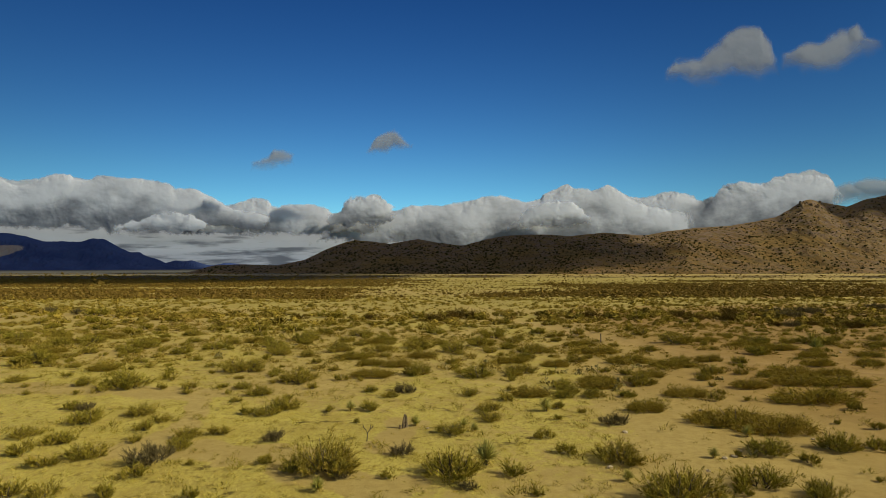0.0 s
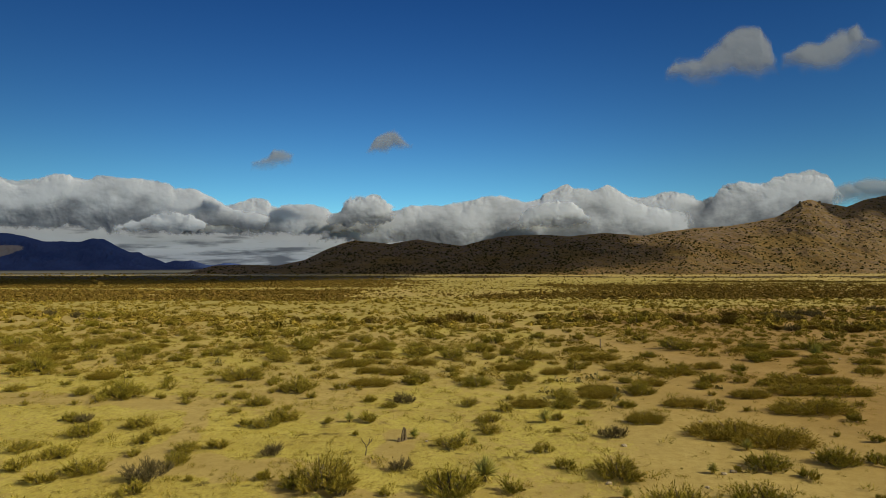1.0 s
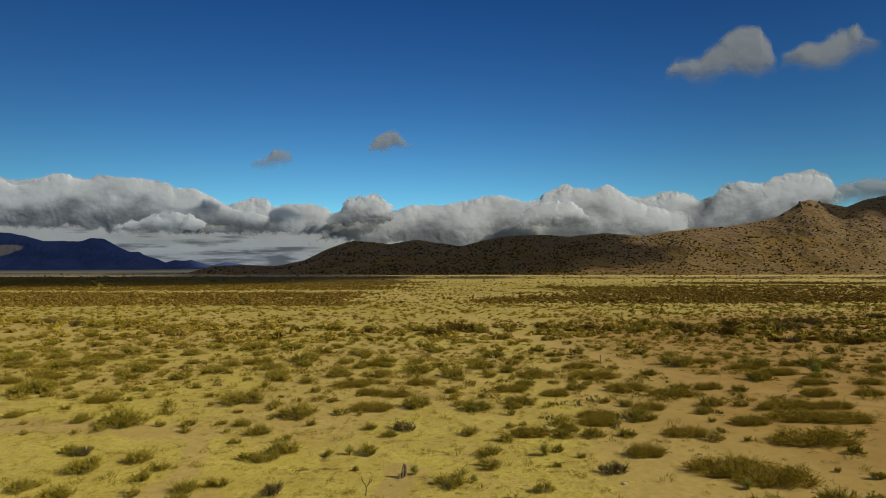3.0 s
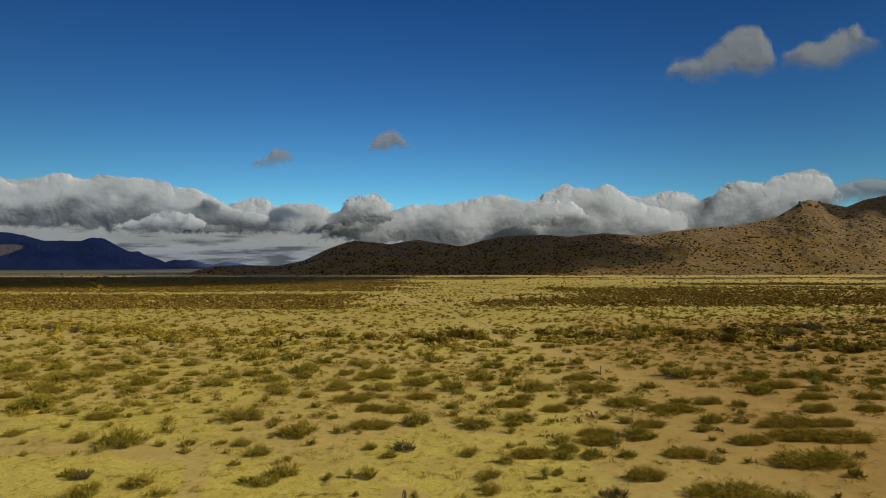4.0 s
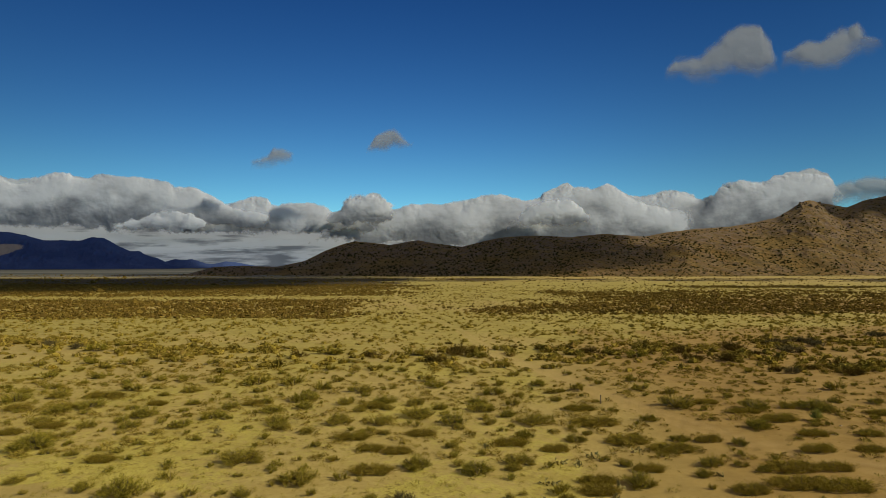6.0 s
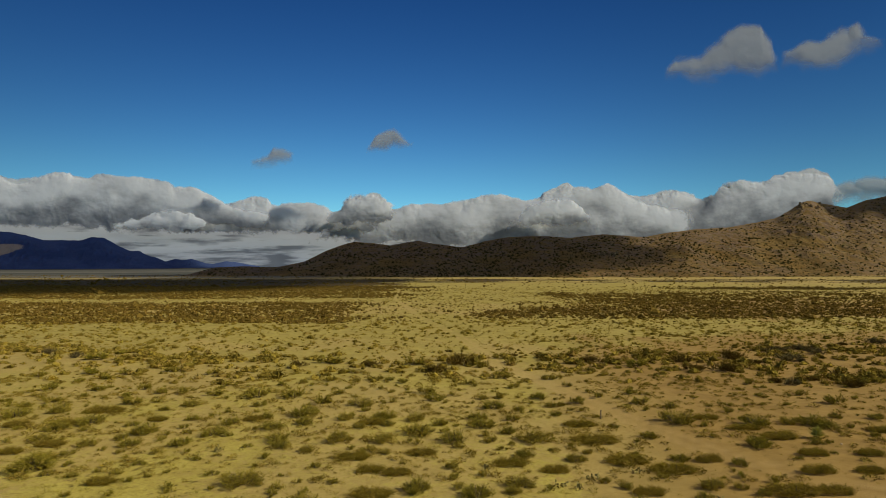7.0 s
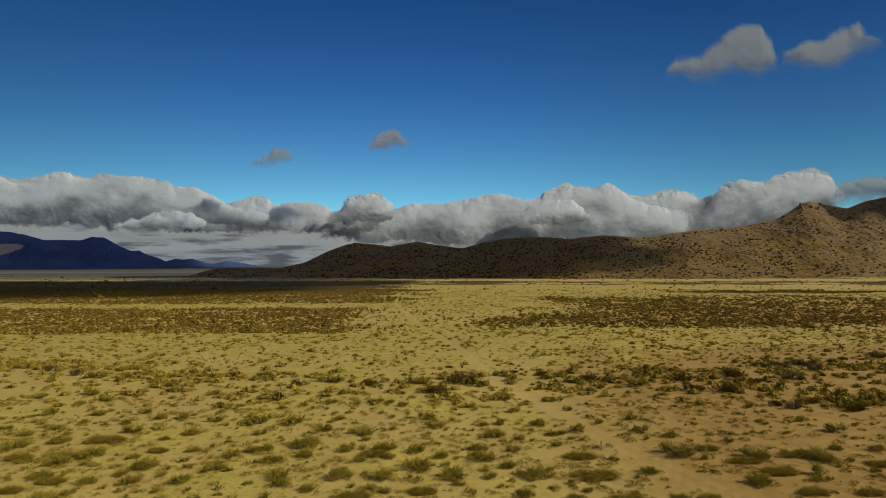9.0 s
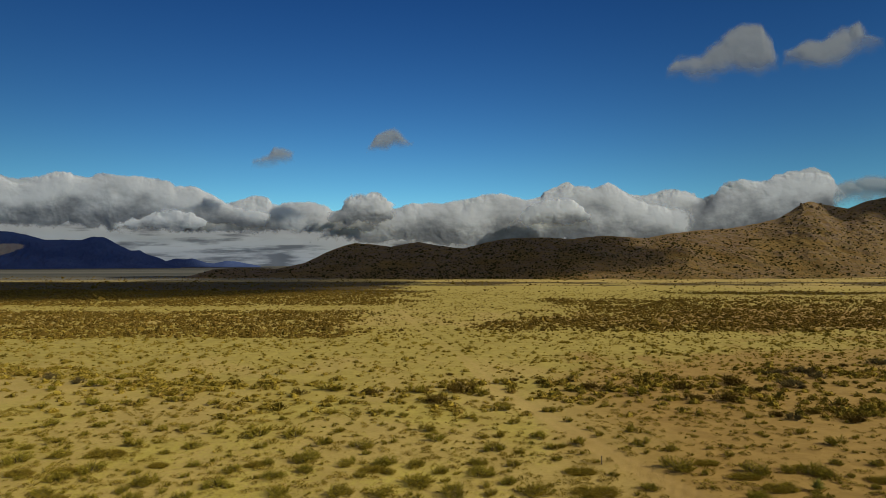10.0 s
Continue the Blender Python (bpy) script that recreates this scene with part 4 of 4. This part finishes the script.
    ob = spot.choice(models)
    m = at_ground(x, y, w, h, spot.uniform(0, 6.28))
    if squash != 1.0:
        m = Matrix.Translation(m.translation) @ Matrix.Diagonal((w, w * squash, h, 1))
    if ob.name in used:
        copy_thing(ob, m @ Matrix.Diagonal((1 / ob.scale.x, 1 / ob.scale.y, 1 / ob.scale.z, 1)))
    else:
        used.add(ob.name)
        ob.matrix_basis = m


for x, y, w in SHRUBS:
    wide, tall = (1.20, 1.15) if y < 30 else (1.02, 1.0)
    plant(large if w > 1.55 and y < 44 else big if w > 0.95 and y < 60 else small, x, y, w * wide, min(2.7, tall * w ** 0.75) * spot.uniform(0.85, 1.15))
# lower shrubs between the larger ones
sparse = [make_shrub("sparse_shrub", "small sparse olive desert shrub among larger ones", "shrub", 620, 7, 0.36, 0.115, 0.022, LEAF, 8, 270 + i,
                     "sparse shrubs between larger ones")
          for i in range(4)]
placed = np.array([(x, y) for x, y, w in SHRUBS + THICKETS + SHRUBS_BETWEEN + SHRUBS_BETWEEN_AND_ON])
between = []
px, py = np.meshgrid(np.arange(-54, 55, 1.0), np.arange(29, 84, 1.0))
for x, y in zip(px.ravel(), py.ravel()):
    x, y = x + spot.uniform(-0.45, 0.45), y + spot.uniform(-0.45, 0.45)
    thin = 0.85 if x > 4 + 0.1 * y else 1.0
    if (spot.random() < 0.15 * thin * (1 + 0.9 * float(vnoise(np.array([x / 7]), np.array([y / 7]), 68)[0])) and abs(x) < 0.74 * y
            and np.hypot(*(placed - (x, y)).T).min() > 1.3 and abs(float(track_distance(np.array([x]), np.array([y]))[0])) > 1.6):
        between.append((x, y, spot.uniform(0.45, 1.15)))
between.sort(key=lambda q: q[1])
for x, y, w in between[:280]:
    plant(sparse, x, y, w * 1.1, 1.0 * w ** 0.8 * spot.uniform(0.8, 1.1))
THICKETS += [q for q in SHRUBS_BETWEEN + SHRUBS_BETWEEN_AND_ON if q[2] >= 2.0]
for x, y, w in THICKETS:
    plant(thick, x, y, w * (1.12 if y < 30 else 0.98), (1.30 if y < 30 else 1.10) + 0.12 * w, 0.55)
for x, y, w in GREY_SHRUBS:
    plant(grey, x, y, w * 1.1, min(3.4, 1.15 * w))
for x, y, w in DARK_SHRUBS:
    plant(dark, x, y, w * 1.1, 0.85 * w)
for x, y, w in YUCCAS:
    plant(yucca, x, y, w * 1.1, w * 1.3)


# ---- scattered small scrub and dry grass, too many to count ----
def clump_field(name, label, xs, ys, widths, heights, leaves, material, seed, zs=None, blade=0.42, slim=0.42):
    """One mesh of many small leafy clumps at the given places."""
    rng = np.random.default_rng(seed)
    n = len(xs)
    zs = ground_z(xs, ys) if zs is None else zs
    k = np.repeat(np.arange(n), leaves)
    m = len(k)
    a, r = rng.uniform(0, 2 * math.pi, m), np.sqrt(rng.uniform(0, 1, m))
    q = np.zeros((m, 3))
    q[:, 0], q[:, 1] = 0.45 * r * np.cos(a), 0.45 * r * np.sin(a)
    q[:, 2] = rng.uniform(0, 0.62, m) * (1 - r ** 2 * 0.8)
    way = np.stack([q[:, 0] * 1.6, q[:, 1] * 1.6, np.full(m, 0.8)], 1) + rng.normal(size=(m, 3)) * 0.35
    way /= np.linalg.norm(way, axis=1, keepdims=True)
    v, f = blades(q, way, blade * rng.uniform(0.6, 1.3, m), blade * slim * rng.uniform(0.7, 1.3, m), rng)
    k3 = np.repeat(k, 3)
    v[:, 0] = xs[k3] + v[:, 0] * widths[k3]
    v[:, 1] = ys[k3] + v[:, 1] * widths[k3]
    v[:, 2] = zs[k3] + v[:, 2] * heights[k3]
    return tagged(new(name, mesh_of(name, v, f, material, False)), label, "scrub", kind="stuff")


def bush_field(name, label, xs, ys, widths, heights, material, seed, zs=None, sprigs=16, leaf=1.0, sides=6, tiers=3):
    """One mesh of many compact bushes: a small bumpy core in a coat of leafy sprigs."""
    rng = np.random.default_rng(seed)
    n = len(xs)
    zs = ground_z(xs, ys) if zs is None else zs
    rings = ((0.95, -0.10), (0.92, 0.30), (0.55, 0.62))[:tiers]
    a = np.arange(sides) * 2 * math.pi / sides
    unit = np.array([[0.27 * r * math.cos(t), 0.27 * r * math.sin(t), 0.75 * h] for r, h in rings for t in a] + [[0, 0, 0.55]])
    faces = []
    for r in range(tiers - 1):
        for i in range(sides):
            p0, p1 = r * sides + i, r * sides + (i + 1) % sides
            faces += [(p0, p1, p1 + sides), (p0, p1 + sides, p0 + sides)]
    last, tip = (tiers - 1) * sides, tiers * sides
    faces += [(last + i, last + (i + 1) % sides, tip) for i in range(sides)]
    v = unit[None] * (1 + rng.uniform(-0.35, 0.35, (n, tip + 1, 1))) + rng.normal(size=(n, tip + 1, 3)) * 0.05
    turn = rng.uniform(0, 6.28, n)[:, None]
    vx, vy = v[..., 0] * np.cos(turn) - v[..., 1] * np.sin(turn), v[..., 0] * np.sin(turn) + v[..., 1] * np.cos(turn)
    core = np.stack([xs[:, None] + vx * widths[:, None], ys[:, None] + vy * widths[:, None], zs[:, None] + v[..., 2] * heights[:, None]], -1)
    f = (np.array(faces)[None] + (tip + 1) * np.arange(n)[:, None, None]).reshape(-1, 3)
    core = core.reshape(-1, 3)
    k = np.repeat(np.arange(n), sprigs)
    t, r = rng.uniform(0, 6.28, len(k)), 0.42 * np.sqrt(rng.uniform(0, 1, len(k)))
    root = np.stack([np.cos(t) * r, np.sin(t) * r, rng.uniform(0.05, 0.75, len(k)) * (1 - (r / 0.5) ** 2)], 1)
    way = np.stack([np.cos(t) * r * 1.6, np.sin(t) * r * 1.6, np.full(len(k), 0.7)], 1) + rng.normal(size=(len(k), 3)) * 0.28
    bv, bf = blades(root, way / np.linalg.norm(way, axis=1, keepdims=True), leaf * rng.uniform(0.22, 0.42, len(k)), leaf * rng.uniform(0.10, 0.20, len(k)), rng)
    k3 = np.repeat(k, 3)
    bv = np.stack([xs[k3] + bv[:, 0] * widths[k3], ys[k3] + bv[:, 1] * widths[k3], zs[k3] + bv[:, 2] * heights[k3]], 1)
    me = mesh_of(name, np.concatenate([core, bv]), np.concatenate([f, bf + len(core)]), material, False)
    return tagged(new(name, me), label, "scrub", kind="stuff")


def scatter(seed, n, y0, y1, power=1.0, side=0.80):
    """Random places in the wedge of plain ahead, y0 to y1 metres away."""
    rng = np.random.default_rng(seed)
    y = (y0 ** power + (y1 ** power - y0 ** power) * rng.uniform(0, 1, n)) ** (1 / power)
    return rng.uniform(-side, side, n) * y, y, rng


def off_track(x, y):
    return np.abs(track_distance(x, y)) > 1.1


# tiny plants among the near shrubs
x, y, rng = scatter(301, 9500, 14, 62, 1.5)
keep = off_track(x, y) & (rng.uniform(0, 1, len(x)) < (0.45 + 0.6 * vnoise(x / 6, y / 6, 61)) * (1 - 0.6 * smooth(1.0, 10.0, x - 0.10 * y)))
x, y = x[keep], y[keep]
w = rng.uniform(0.10, 0.42, len(x)) ** 1.0 * rng.choice([0.7, 1.0, 1.5], len(x))
clump_field("low_scrub", "tiny olive scrub plants scattered on sand", x, y, w, w * rng.uniform(0.5, 0.9, len(x)), 40, LEAF, 302, blade=0.36, slim=0.12)

# mid distance shrubs
x, y, rng = scatter(303, 4200, 38, 76, 1.6)
keep = off_track(x, y) & (rng.uniform(0, 1, len(x)) < 0.62 * (0.8 + 0.9 * vnoise(x / 9, y / 9, 62)))
x, y = x[keep], y[keep]
w = np.minimum(np.exp(rng.normal(-0.68, 0.45, len(x))), 1.0)
clump_field("scrub", "olive desert scrub dotted over dry grass", x, y, w, 0.58 * w ** 0.85 * rng.uniform(0.7, 1.2, len(x)), 64, LEAF_MID, 304, blade=0.30, slim=0.26)

x, y, w = (np.array(q) for q in zip(*between[280:]))
clump_field("scrub", "small olive shrubs farther out on the plain", x, y, w * 1.05, 0.60 * w ** 0.8, 150, LEAF_MID, 305, blade=0.22, slim=0.24)

x, y, rng = scatter(313, 24000, 72, 185, 1.7)
wash = np.exp(-((y - wash_line(x) + 5 * vnoise(x / 22, y / 22, 65)) / 8) ** 2) * (0.75 + 0.25 * smooth(-0.35, 0.25, x / y))
wash = np.clip(wash + 0.9 * np.exp(-((x - 62) / 15) ** 2 - ((y - 105) / 10) ** 2) + 0.6 * np.exp(-((x + 62) / 14) ** 2 - ((y - 101) / 7) ** 2), 0, 1)
want = 0.15 + 0.05 * smooth(0.1, 0.5, x / y) + 0.75 * wash * smooth(-0.55, 0.3, vnoise(x / 14, y / 14, 67))
keep = off_track(x, y) & (rng.uniform(0, 1, len(x)) < want * (0.8 + 0.8 * vnoise(x / 9, y / 9, 62)))
x, y, wash = x[keep], y[keep], wash[keep]
w = np.minimum(np.exp(rng.normal(-0.25, 0.45, len(x))) * (1 + 0.8 * wash), 2.6)
h = 0.52 * w ** 0.85 * rng.uniform(0.7, 1.2, len(x))
dusky = rng.uniform(0, 1, len(x)) < 0.22 + 0.58 * wash * smooth(-0.15, 0.3, x / y)
bush_field("scrub", "olive desert scrub beyond the near shrubs", x[~dusky], y[~dusky], w[~dusky], h[~dusky], LEAF_MID, 314, sprigs=64, leaf=0.60)
bush_field("scrub", "dusky brown-green scrub along the dry wash", x[dusky], y[dusky], w[dusky], h[dusky] * 1.15, LEAF_WASH, 315, sprigs=76, leaf=0.56)

# small plants between the belts
x, y, rng = scatter(317, 26000, 100, 440, 1.3)
keep = off_track(x, y) & (rng.uniform(0, 1, len(x)) < (0.55 + 0.9 * vnoise(x / 13, y / 13, 69)))
x, y = x[keep], y[keep]
w = rng.uniform(0.35, 0.95, len(x)) * (1 + 0.001 * y)
clump_field("fine_scrub", "fine olive scrub scattered between the shrub belts", x, y, w, 0.55 * w, 7, LEAF_MID, 318, blade=0.55, slim=0.40)

# shrub belts towards the hills
x, y, rng = scatter(305, 60000, 160, 480, 1.5)
keep = off_track(x, y) & (rng.uniform(0, 1, len(x)) < np.clip(0.08 + 1.05 * scrub_cover(x, y) ** 1.3, 0, 1) * (0.8 + 0.6 * vnoise(x / 16, y / 16, 63)))
x, y = x[keep], y[keep]
w = np.exp(rng.normal(0.34, 0.42, len(x))) * (0.6 + 0.4 * smooth(0.1, 0.5, scrub_cover(x, y)))
bush_field("shrub_belt", "dense belt of dark desert shrubs across the plain", x, y, w, 0.60 * w ** 0.85, LEAF_DARK, 306, sprigs=6, sides=5, tiers=2)

x, y, rng = scatter(307, 11000, 450, 1000, 1.3)
keep = rng.uniform(0, 1, len(x)) < 0.12 + 0.75 * scrub_cover(x, y)
x, y = x[keep], y[keep]
w = np.exp(rng.normal(0.65, 0.40, len(x)))
bush_field("far_scrub", "far dark scrub at the foot of the hills", x, y, w, 0.6 * w ** 0.9, LEAF_DARK, 308, sprigs=2, sides=5, tiers=2)

# bushes on the hillsides
hx, hy, hz, hr = HILL_POINTS
rng = np.random.default_rng(309)
front = 126
i, j = rng.integers(2, front, 34000), rng.integers(0, hx.shape[1], 34000)
keep = rng.uniform(0, 1, len(i)) < (0.55 + 0.5 * vnoise(hx[i, j] / 60, hy[i, j] / 60, 64)) * np.clip((hz[front, j] - hz[2, j]) / 60, 0.06, 1)
i, j = i[keep], j[keep]
w = np.exp(rng.normal(0.65, 0.40, len(i)))
wide = rng.uniform(0, 1, len(i)) < 0.11
w[wide] = rng.uniform(4.0, 7.0, wide.sum())
bush_field("hill_scrub", "dark round juniper and scrub dots on the slopes", hx[i, j], hy[i, j], w, 0.62 * w, LEAF_JUNIPER, 310, zs=hz[i, j] - 0.2, sprigs=4, sides=5, tiers=2)

# dry grass, as a short nap over the near ground
x, y, rng = scatter(311, 75000, 13, 70, 1.1)
keep = rng.uniform(0, 1, len(x)) < (grass_cover(x, y) + 0.3 * vnoise(x / 1.5, y / 1.5, 66) - 0.25) * 1.6
x, y = x[keep], y[keep]
w = rng.uniform(0.10, 0.26, len(x))
tufts = clump_field("dry_grass", "short dry yellow grass over the sandy ground", x, y, w, rng.uniform(0.06, 0.14, len(x)), 5, STRAW, 312, blade=0.9, slim=0.06)
tufts["category"] = "grass"


# ---- prickly pears ----
def make_pear(seed):
    """A low clump of flat oval pads, each growing from the rim of another."""
    rng = random.Random(seed)
    thing = tagged(new("prickly_pear"), "low grey-green prickly pear clump of flat oval pads on sand", "cactus", "prickly pears on the plain")
    k = Mat("prickly_pear_pad", 0.7)
    k.color(k.mix(k.ramp(k.noise(9.0, 4, 0.6), 0.35, 0.65), k.mix(k.random(), (0.19, 0.165, 0.042), (0.30, 0.255, 0.075)), (0.32, 0.26, 0.09)))
    bm = bmesh.new()
    bmesh.ops.create_uvsphere(bm, u_segments=10, v_segments=6, radius=0.5)
    for v in bm.verts:
        v.co = Vector((v.co.x * (0.80 + 0.30 * (v.co.z + 0.5)), v.co.y * 0.16, v.co.z + 0.5))
    me = bpy.data.meshes.new("pad")
    bm.to_mesh(me)
    bm.free()
    me.materials.append(k.m)
    grown = []
    for i in range(24):
        if i < 14:
            at = Matrix.Translation((rng.uniform(-0.42, 0.42), rng.uniform(-0.28, 0.28), -0.03))
            at = at @ Euler((rng.uniform(-1.0, 1.0), rng.uniform(-0.6, 0.6), rng.uniform(0, 6.28))).to_matrix().to_4x4()
        else:
            under, long = rng.choice(grown)
            lean = rng.uniform(-0.9, 0.9)
            at = under @ Matrix.Translation((0.40 * long * math.sin(lean), 0, long * (0.55 + 0.40 * math.cos(lean)))) @ Euler((rng.uniform(-0.5, 0.5), lean, rng.uniform(-0.8, 0.8))).to_matrix().to_4x4()
        long = rng.uniform(0.11, 0.18)
        grown.append((at, long))
        pad = new("pad", me)
        pad.parent = thing
        pad.matrix_basis = at @ Matrix.Diagonal((long * 0.85, long, long, 1))
    return thing


pears = [make_pear(600 + i) for i in range(3)]
for x, y, w in ((9.6, 39.0, 1.3), (7.1, 37.6, 1.2), (8.2, 37.2, 1.1), (5.9, 33.9, 1.2), (9.4, 33.0, 1.3), (2.8, 40.6, 1.1), (10.2, 20.4, 0.8), (20.6, 34.1, 1.6),
                (8.9, 31.6, 1.0), (0.4, 23.0, 0.9), (12.9, 40.4, 1.2), (-16.2, 44.6, 1.2), (15.9, 35.6, 1.0), (5.2, 31.3, 0.9)):
    plant(pears, x, y, w, w)


# ---- marker post and weathered stump ----
def make_post(x, y):
    thing = tagged(new("marker_post"), "short weathered wooden marker post beside the track", "post")
    thing.matrix_basis = at_ground(x, y, 0.9, 0.82, 0.4, 0.05)
    k = Mat("weathered_wood", 0.9)
    k.color(k.mix(k.ramp(k.noise(20.0, 5, 0.7, (1, 1, 0.15)), 0.3, 0.7), (0.15, 0.115, 0.065), (0.30, 0.23, 0.14)))
    bm = bmesh.new()
    bmesh.ops.create_cube(bm, size=1.0, matrix=Matrix.Translation((0, 0, 0.47)) @ Matrix.Diagonal((0.10, 0.10, 0.96, 1)))
    bmesh.ops.bevel(bm, geom=bm.edges[:], offset=0.012, segments=1, affect="EDGES")
    part("shaft", bm, k.m, thing)
    bm = bmesh.new()
    bmesh.ops.create_cube(bm, size=1.0, matrix=Matrix.Translation((0, 0, 0.99)) @ Matrix.Diagonal((0.13, 0.13, 0.09, 1)))
    bmesh.ops.bevel(bm, geom=bm.edges[:], offset=0.02, segments=1, affect="EDGES")
    part("cap", bm, k.m, thing)


make_post(14.1, 54.7)


def make_stump(x, y):
    thing = tagged(new("dead_stump"), "grey broken dead plant stump with split top", "stump")
    thing.matrix_basis = at_ground(x, y, 1, 1, 0.9, 0.04)
    rng = np.random.default_rng(77)
    k = Mat("rotten_wood", 0.95)
    k.color(k.mix(k.ramp(k.noise(16.0, 5, 0.7, (1, 1, 0.2)), 0.35, 0.65), (0.07, 0.05, 0.025), (0.26, 0.20, 0.11)))
    k.bump(k.noise(45.0, 5, 0.7), 0.7, 0.02)
    for name, path in (("trunk", ((0.10, 0.0, 0.0, 0.085), (0.09, 0.01, 0.14, 0.060), (0.05, 0.0, 0.30, 0.066), (0.03, 0.01, 0.44, 0.080), (0.0, 0.0, 0.55, 0.050))),
                       ("side_stub", ((-0.09, 0.0, 0.0, 0.070), (-0.10, 0.0, 0.16, 0.052), (-0.07, 0.01, 0.32, 0.045), (-0.02, 0.0, 0.46, 0.038))),
                       ("side_stub", ((-0.24, 0.03, 0.0, 0.065), (-0.26, 0.03, 0.10, 0.055), (-0.25, 0.02, 0.18, 0.030)))):
        bm = bmesh.new()
        rings = []
        for px, py, pz, r in path:
            rings.append([bm.verts.new((px + r * math.cos(a) * rng.uniform(0.7, 1.3), py + r * math.sin(a) * rng.uniform(0.7, 1.3), pz + rng.normal() * 0.015))
                          for a in np.arange(9) * 2 * math.pi / 9])
        for lo, hi in zip(rings, rings[1:]):
            for i in range(9):
                bm.faces.new((lo[i], lo[(i + 1) % 9], hi[(i + 1) % 9], hi[i]))
        bm.faces.new(rings[-1])
        part(name, bm, k.m, thing)


make_stump(-1.5, 24.2)


# ---- stones ----
def stone_mesh(seed):
    rng = np.random.default_rng(seed)
    bm = bmesh.new()
    bmesh.ops.create_icosphere(bm, subdivisions=1, radius=0.5)
    for v in bm.verts:
        v.co *= float(rng.uniform(0.75, 1.15))
        v.co.z *= 0.6
    me = bpy.data.meshes.new("stone")
    bm.to_mesh(me)
    bm.free()
    return me


k = Mat("pale_stone", 0.9)
k.color(k.mix(k.ramp(k.noise(9.0, 5, 0.7), 0.35, 0.65), (0.34, 0.26, 0.15), (0.60, 0.50, 0.34)))
k.bump(k.noise(20.0, 5, 0.7), 0.6, 0.02)
forms = [stone_mesh(400 + i) for i in range(4)]
for me in forms:
    me.materials.append(k.m)
spot = random.Random(11)
for x, y in ((21.4, 34.2), (22.3, 34.4), (23.1, 34.0), (20.8, 34.6), (9.6, 20.3), (10.1, 20.9), (9.2, 20.1), (11.4, 27.1), (30.5, 45.6), (29.8, 45.9),
             (6.9, 23.3), (13.6, 22.6), (-0.6, 24.0), (8.1, 18.8), (15.4, 26.2), (5.2, 19.2)):
    size = spot.uniform(0.10, 0.26)
    stone = tagged(new("stone", spot.choice(forms)), "small pale angular stone lying on sand", "stone", "stones on the plain")
    stone.matrix_basis = at_ground(x, y, size, size, spot.uniform(0, 6), -0.1 * size)


# ---- rock outcrops on the hills ----
def rock_material():
    k = Mat("hill_rock", 0.9)
    k.color(k.mix(k.ramp(k.noise(0.8, 7, 0.7), 0.35, 0.65), (0.13, 0.085, 0.045), (0.27, 0.185, 0.10)))
    k.bump(k.noise(0.9, 7, 0.75), 0.8, 0.8)
    return k.m


ROCK = rock_material()


def boulder_mesh(seed):
    rng = np.random.default_rng(seed)
    bm = bmesh.new()
    bmesh.ops.create_icosphere(bm, subdivisions=2, radius=0.5)
    for v in bm.verts:
        n = float(noise.noise(Vector(v.co) * 2.2 + Vector((seed, 0, 0)))) * 0.35
        v.co *= 1 + n + float(rng.uniform(-0.06, 0.06))
        v.co.z *= 1.15
    me = bpy.data.meshes.new("boulder")
    bm.to_mesh(me)
    bm.free()
    me.materials.append(ROCK)
    return me


boulders = [boulder_mesh(500 + i) for i in range(4)]
spot = random.Random(21)
hu = hx / hy
for u0, s0, spread, count, big_side in ((0.602, 128, 0.020, 14, 8.0), (0.285, 73, 0.022, 16, 6.5), (0.70, 121, 0.03, 8, 7.0), (0.36, 114, 0.05, 6, 5.0)):
    for _ in range(count):
        u, row = u0 + spot.uniform(-spread, spread), min(129, max(5, int(s0 + spot.uniform(-14, 2))))
        col = int(np.argmin(np.abs(hu[row] - u)))
        size = big_side * spot.uniform(0.45, 1.1)
        rock = tagged(new("boulder", spot.choice(boulders)), "brown weathered boulder in a hillside outcrop", "rock", "hillside boulders")
        rock.matrix_basis = (Matrix.Translation((float(hx[row, col]), float(hy[row, col]), float(hz[row, col]) - 0.05 * size))
                             @ Euler((spot.uniform(-0.3, 0.3), spot.uniform(-0.3, 0.3), spot.uniform(0, 6))).to_matrix().to_4x4()
                             @ Matrix.Diagonal((size, size * spot.uniform(0.7, 1.2), size, 1)))


# ---- dead snag beside the big shrub ----
def make_snag(x, y):
    thing = tagged(new("dead_snag"), "forked dry grey dead stalk beside a shrub", "dead plant")
    thing.matrix_basis = at_ground(x, y, 0.72, 0.72, 0.2, 0.03)
    for name, path in (("stalk", ((0, 0, 0), (0.03, 0.02, 0.35), (-0.02, 0.0, 0.62))),
                       ("branch", ((0.0, 0.0, 0.40), (0.16, 0.04, 0.62), (0.20, 0.02, 0.86))),
                       ("branch", ((-0.02, 0.0, 0.60), (-0.16, 0.02, 0.74), (-0.20, 0.05, 0.92))),
                       ("branch", ((0.16, 0.04, 0.62), (0.28, 0.06, 0.70), (0.31, 0.05, 0.82)))):
        bm = bmesh.new()
        rings = []
        for i, q in enumerate(path):
            r = (0.030, 0.022, 0.012)[i]
            rings.append([bm.verts.new(Vector(q) + Vector((math.cos(a) * r, math.sin(a) * r, 0))) for a in np.arange(6) * math.pi / 3])
        for lo, hi in zip(rings, rings[1:]):
            for i in range(6):
                bm.faces.new((lo[i], lo[(i + 1) % 6], hi[(i + 1) % 6], hi[i]))
        bm.faces.new(rings[-1])
        part(name, bm, BARK, thing)


make_snag(-2.75, 22.2)
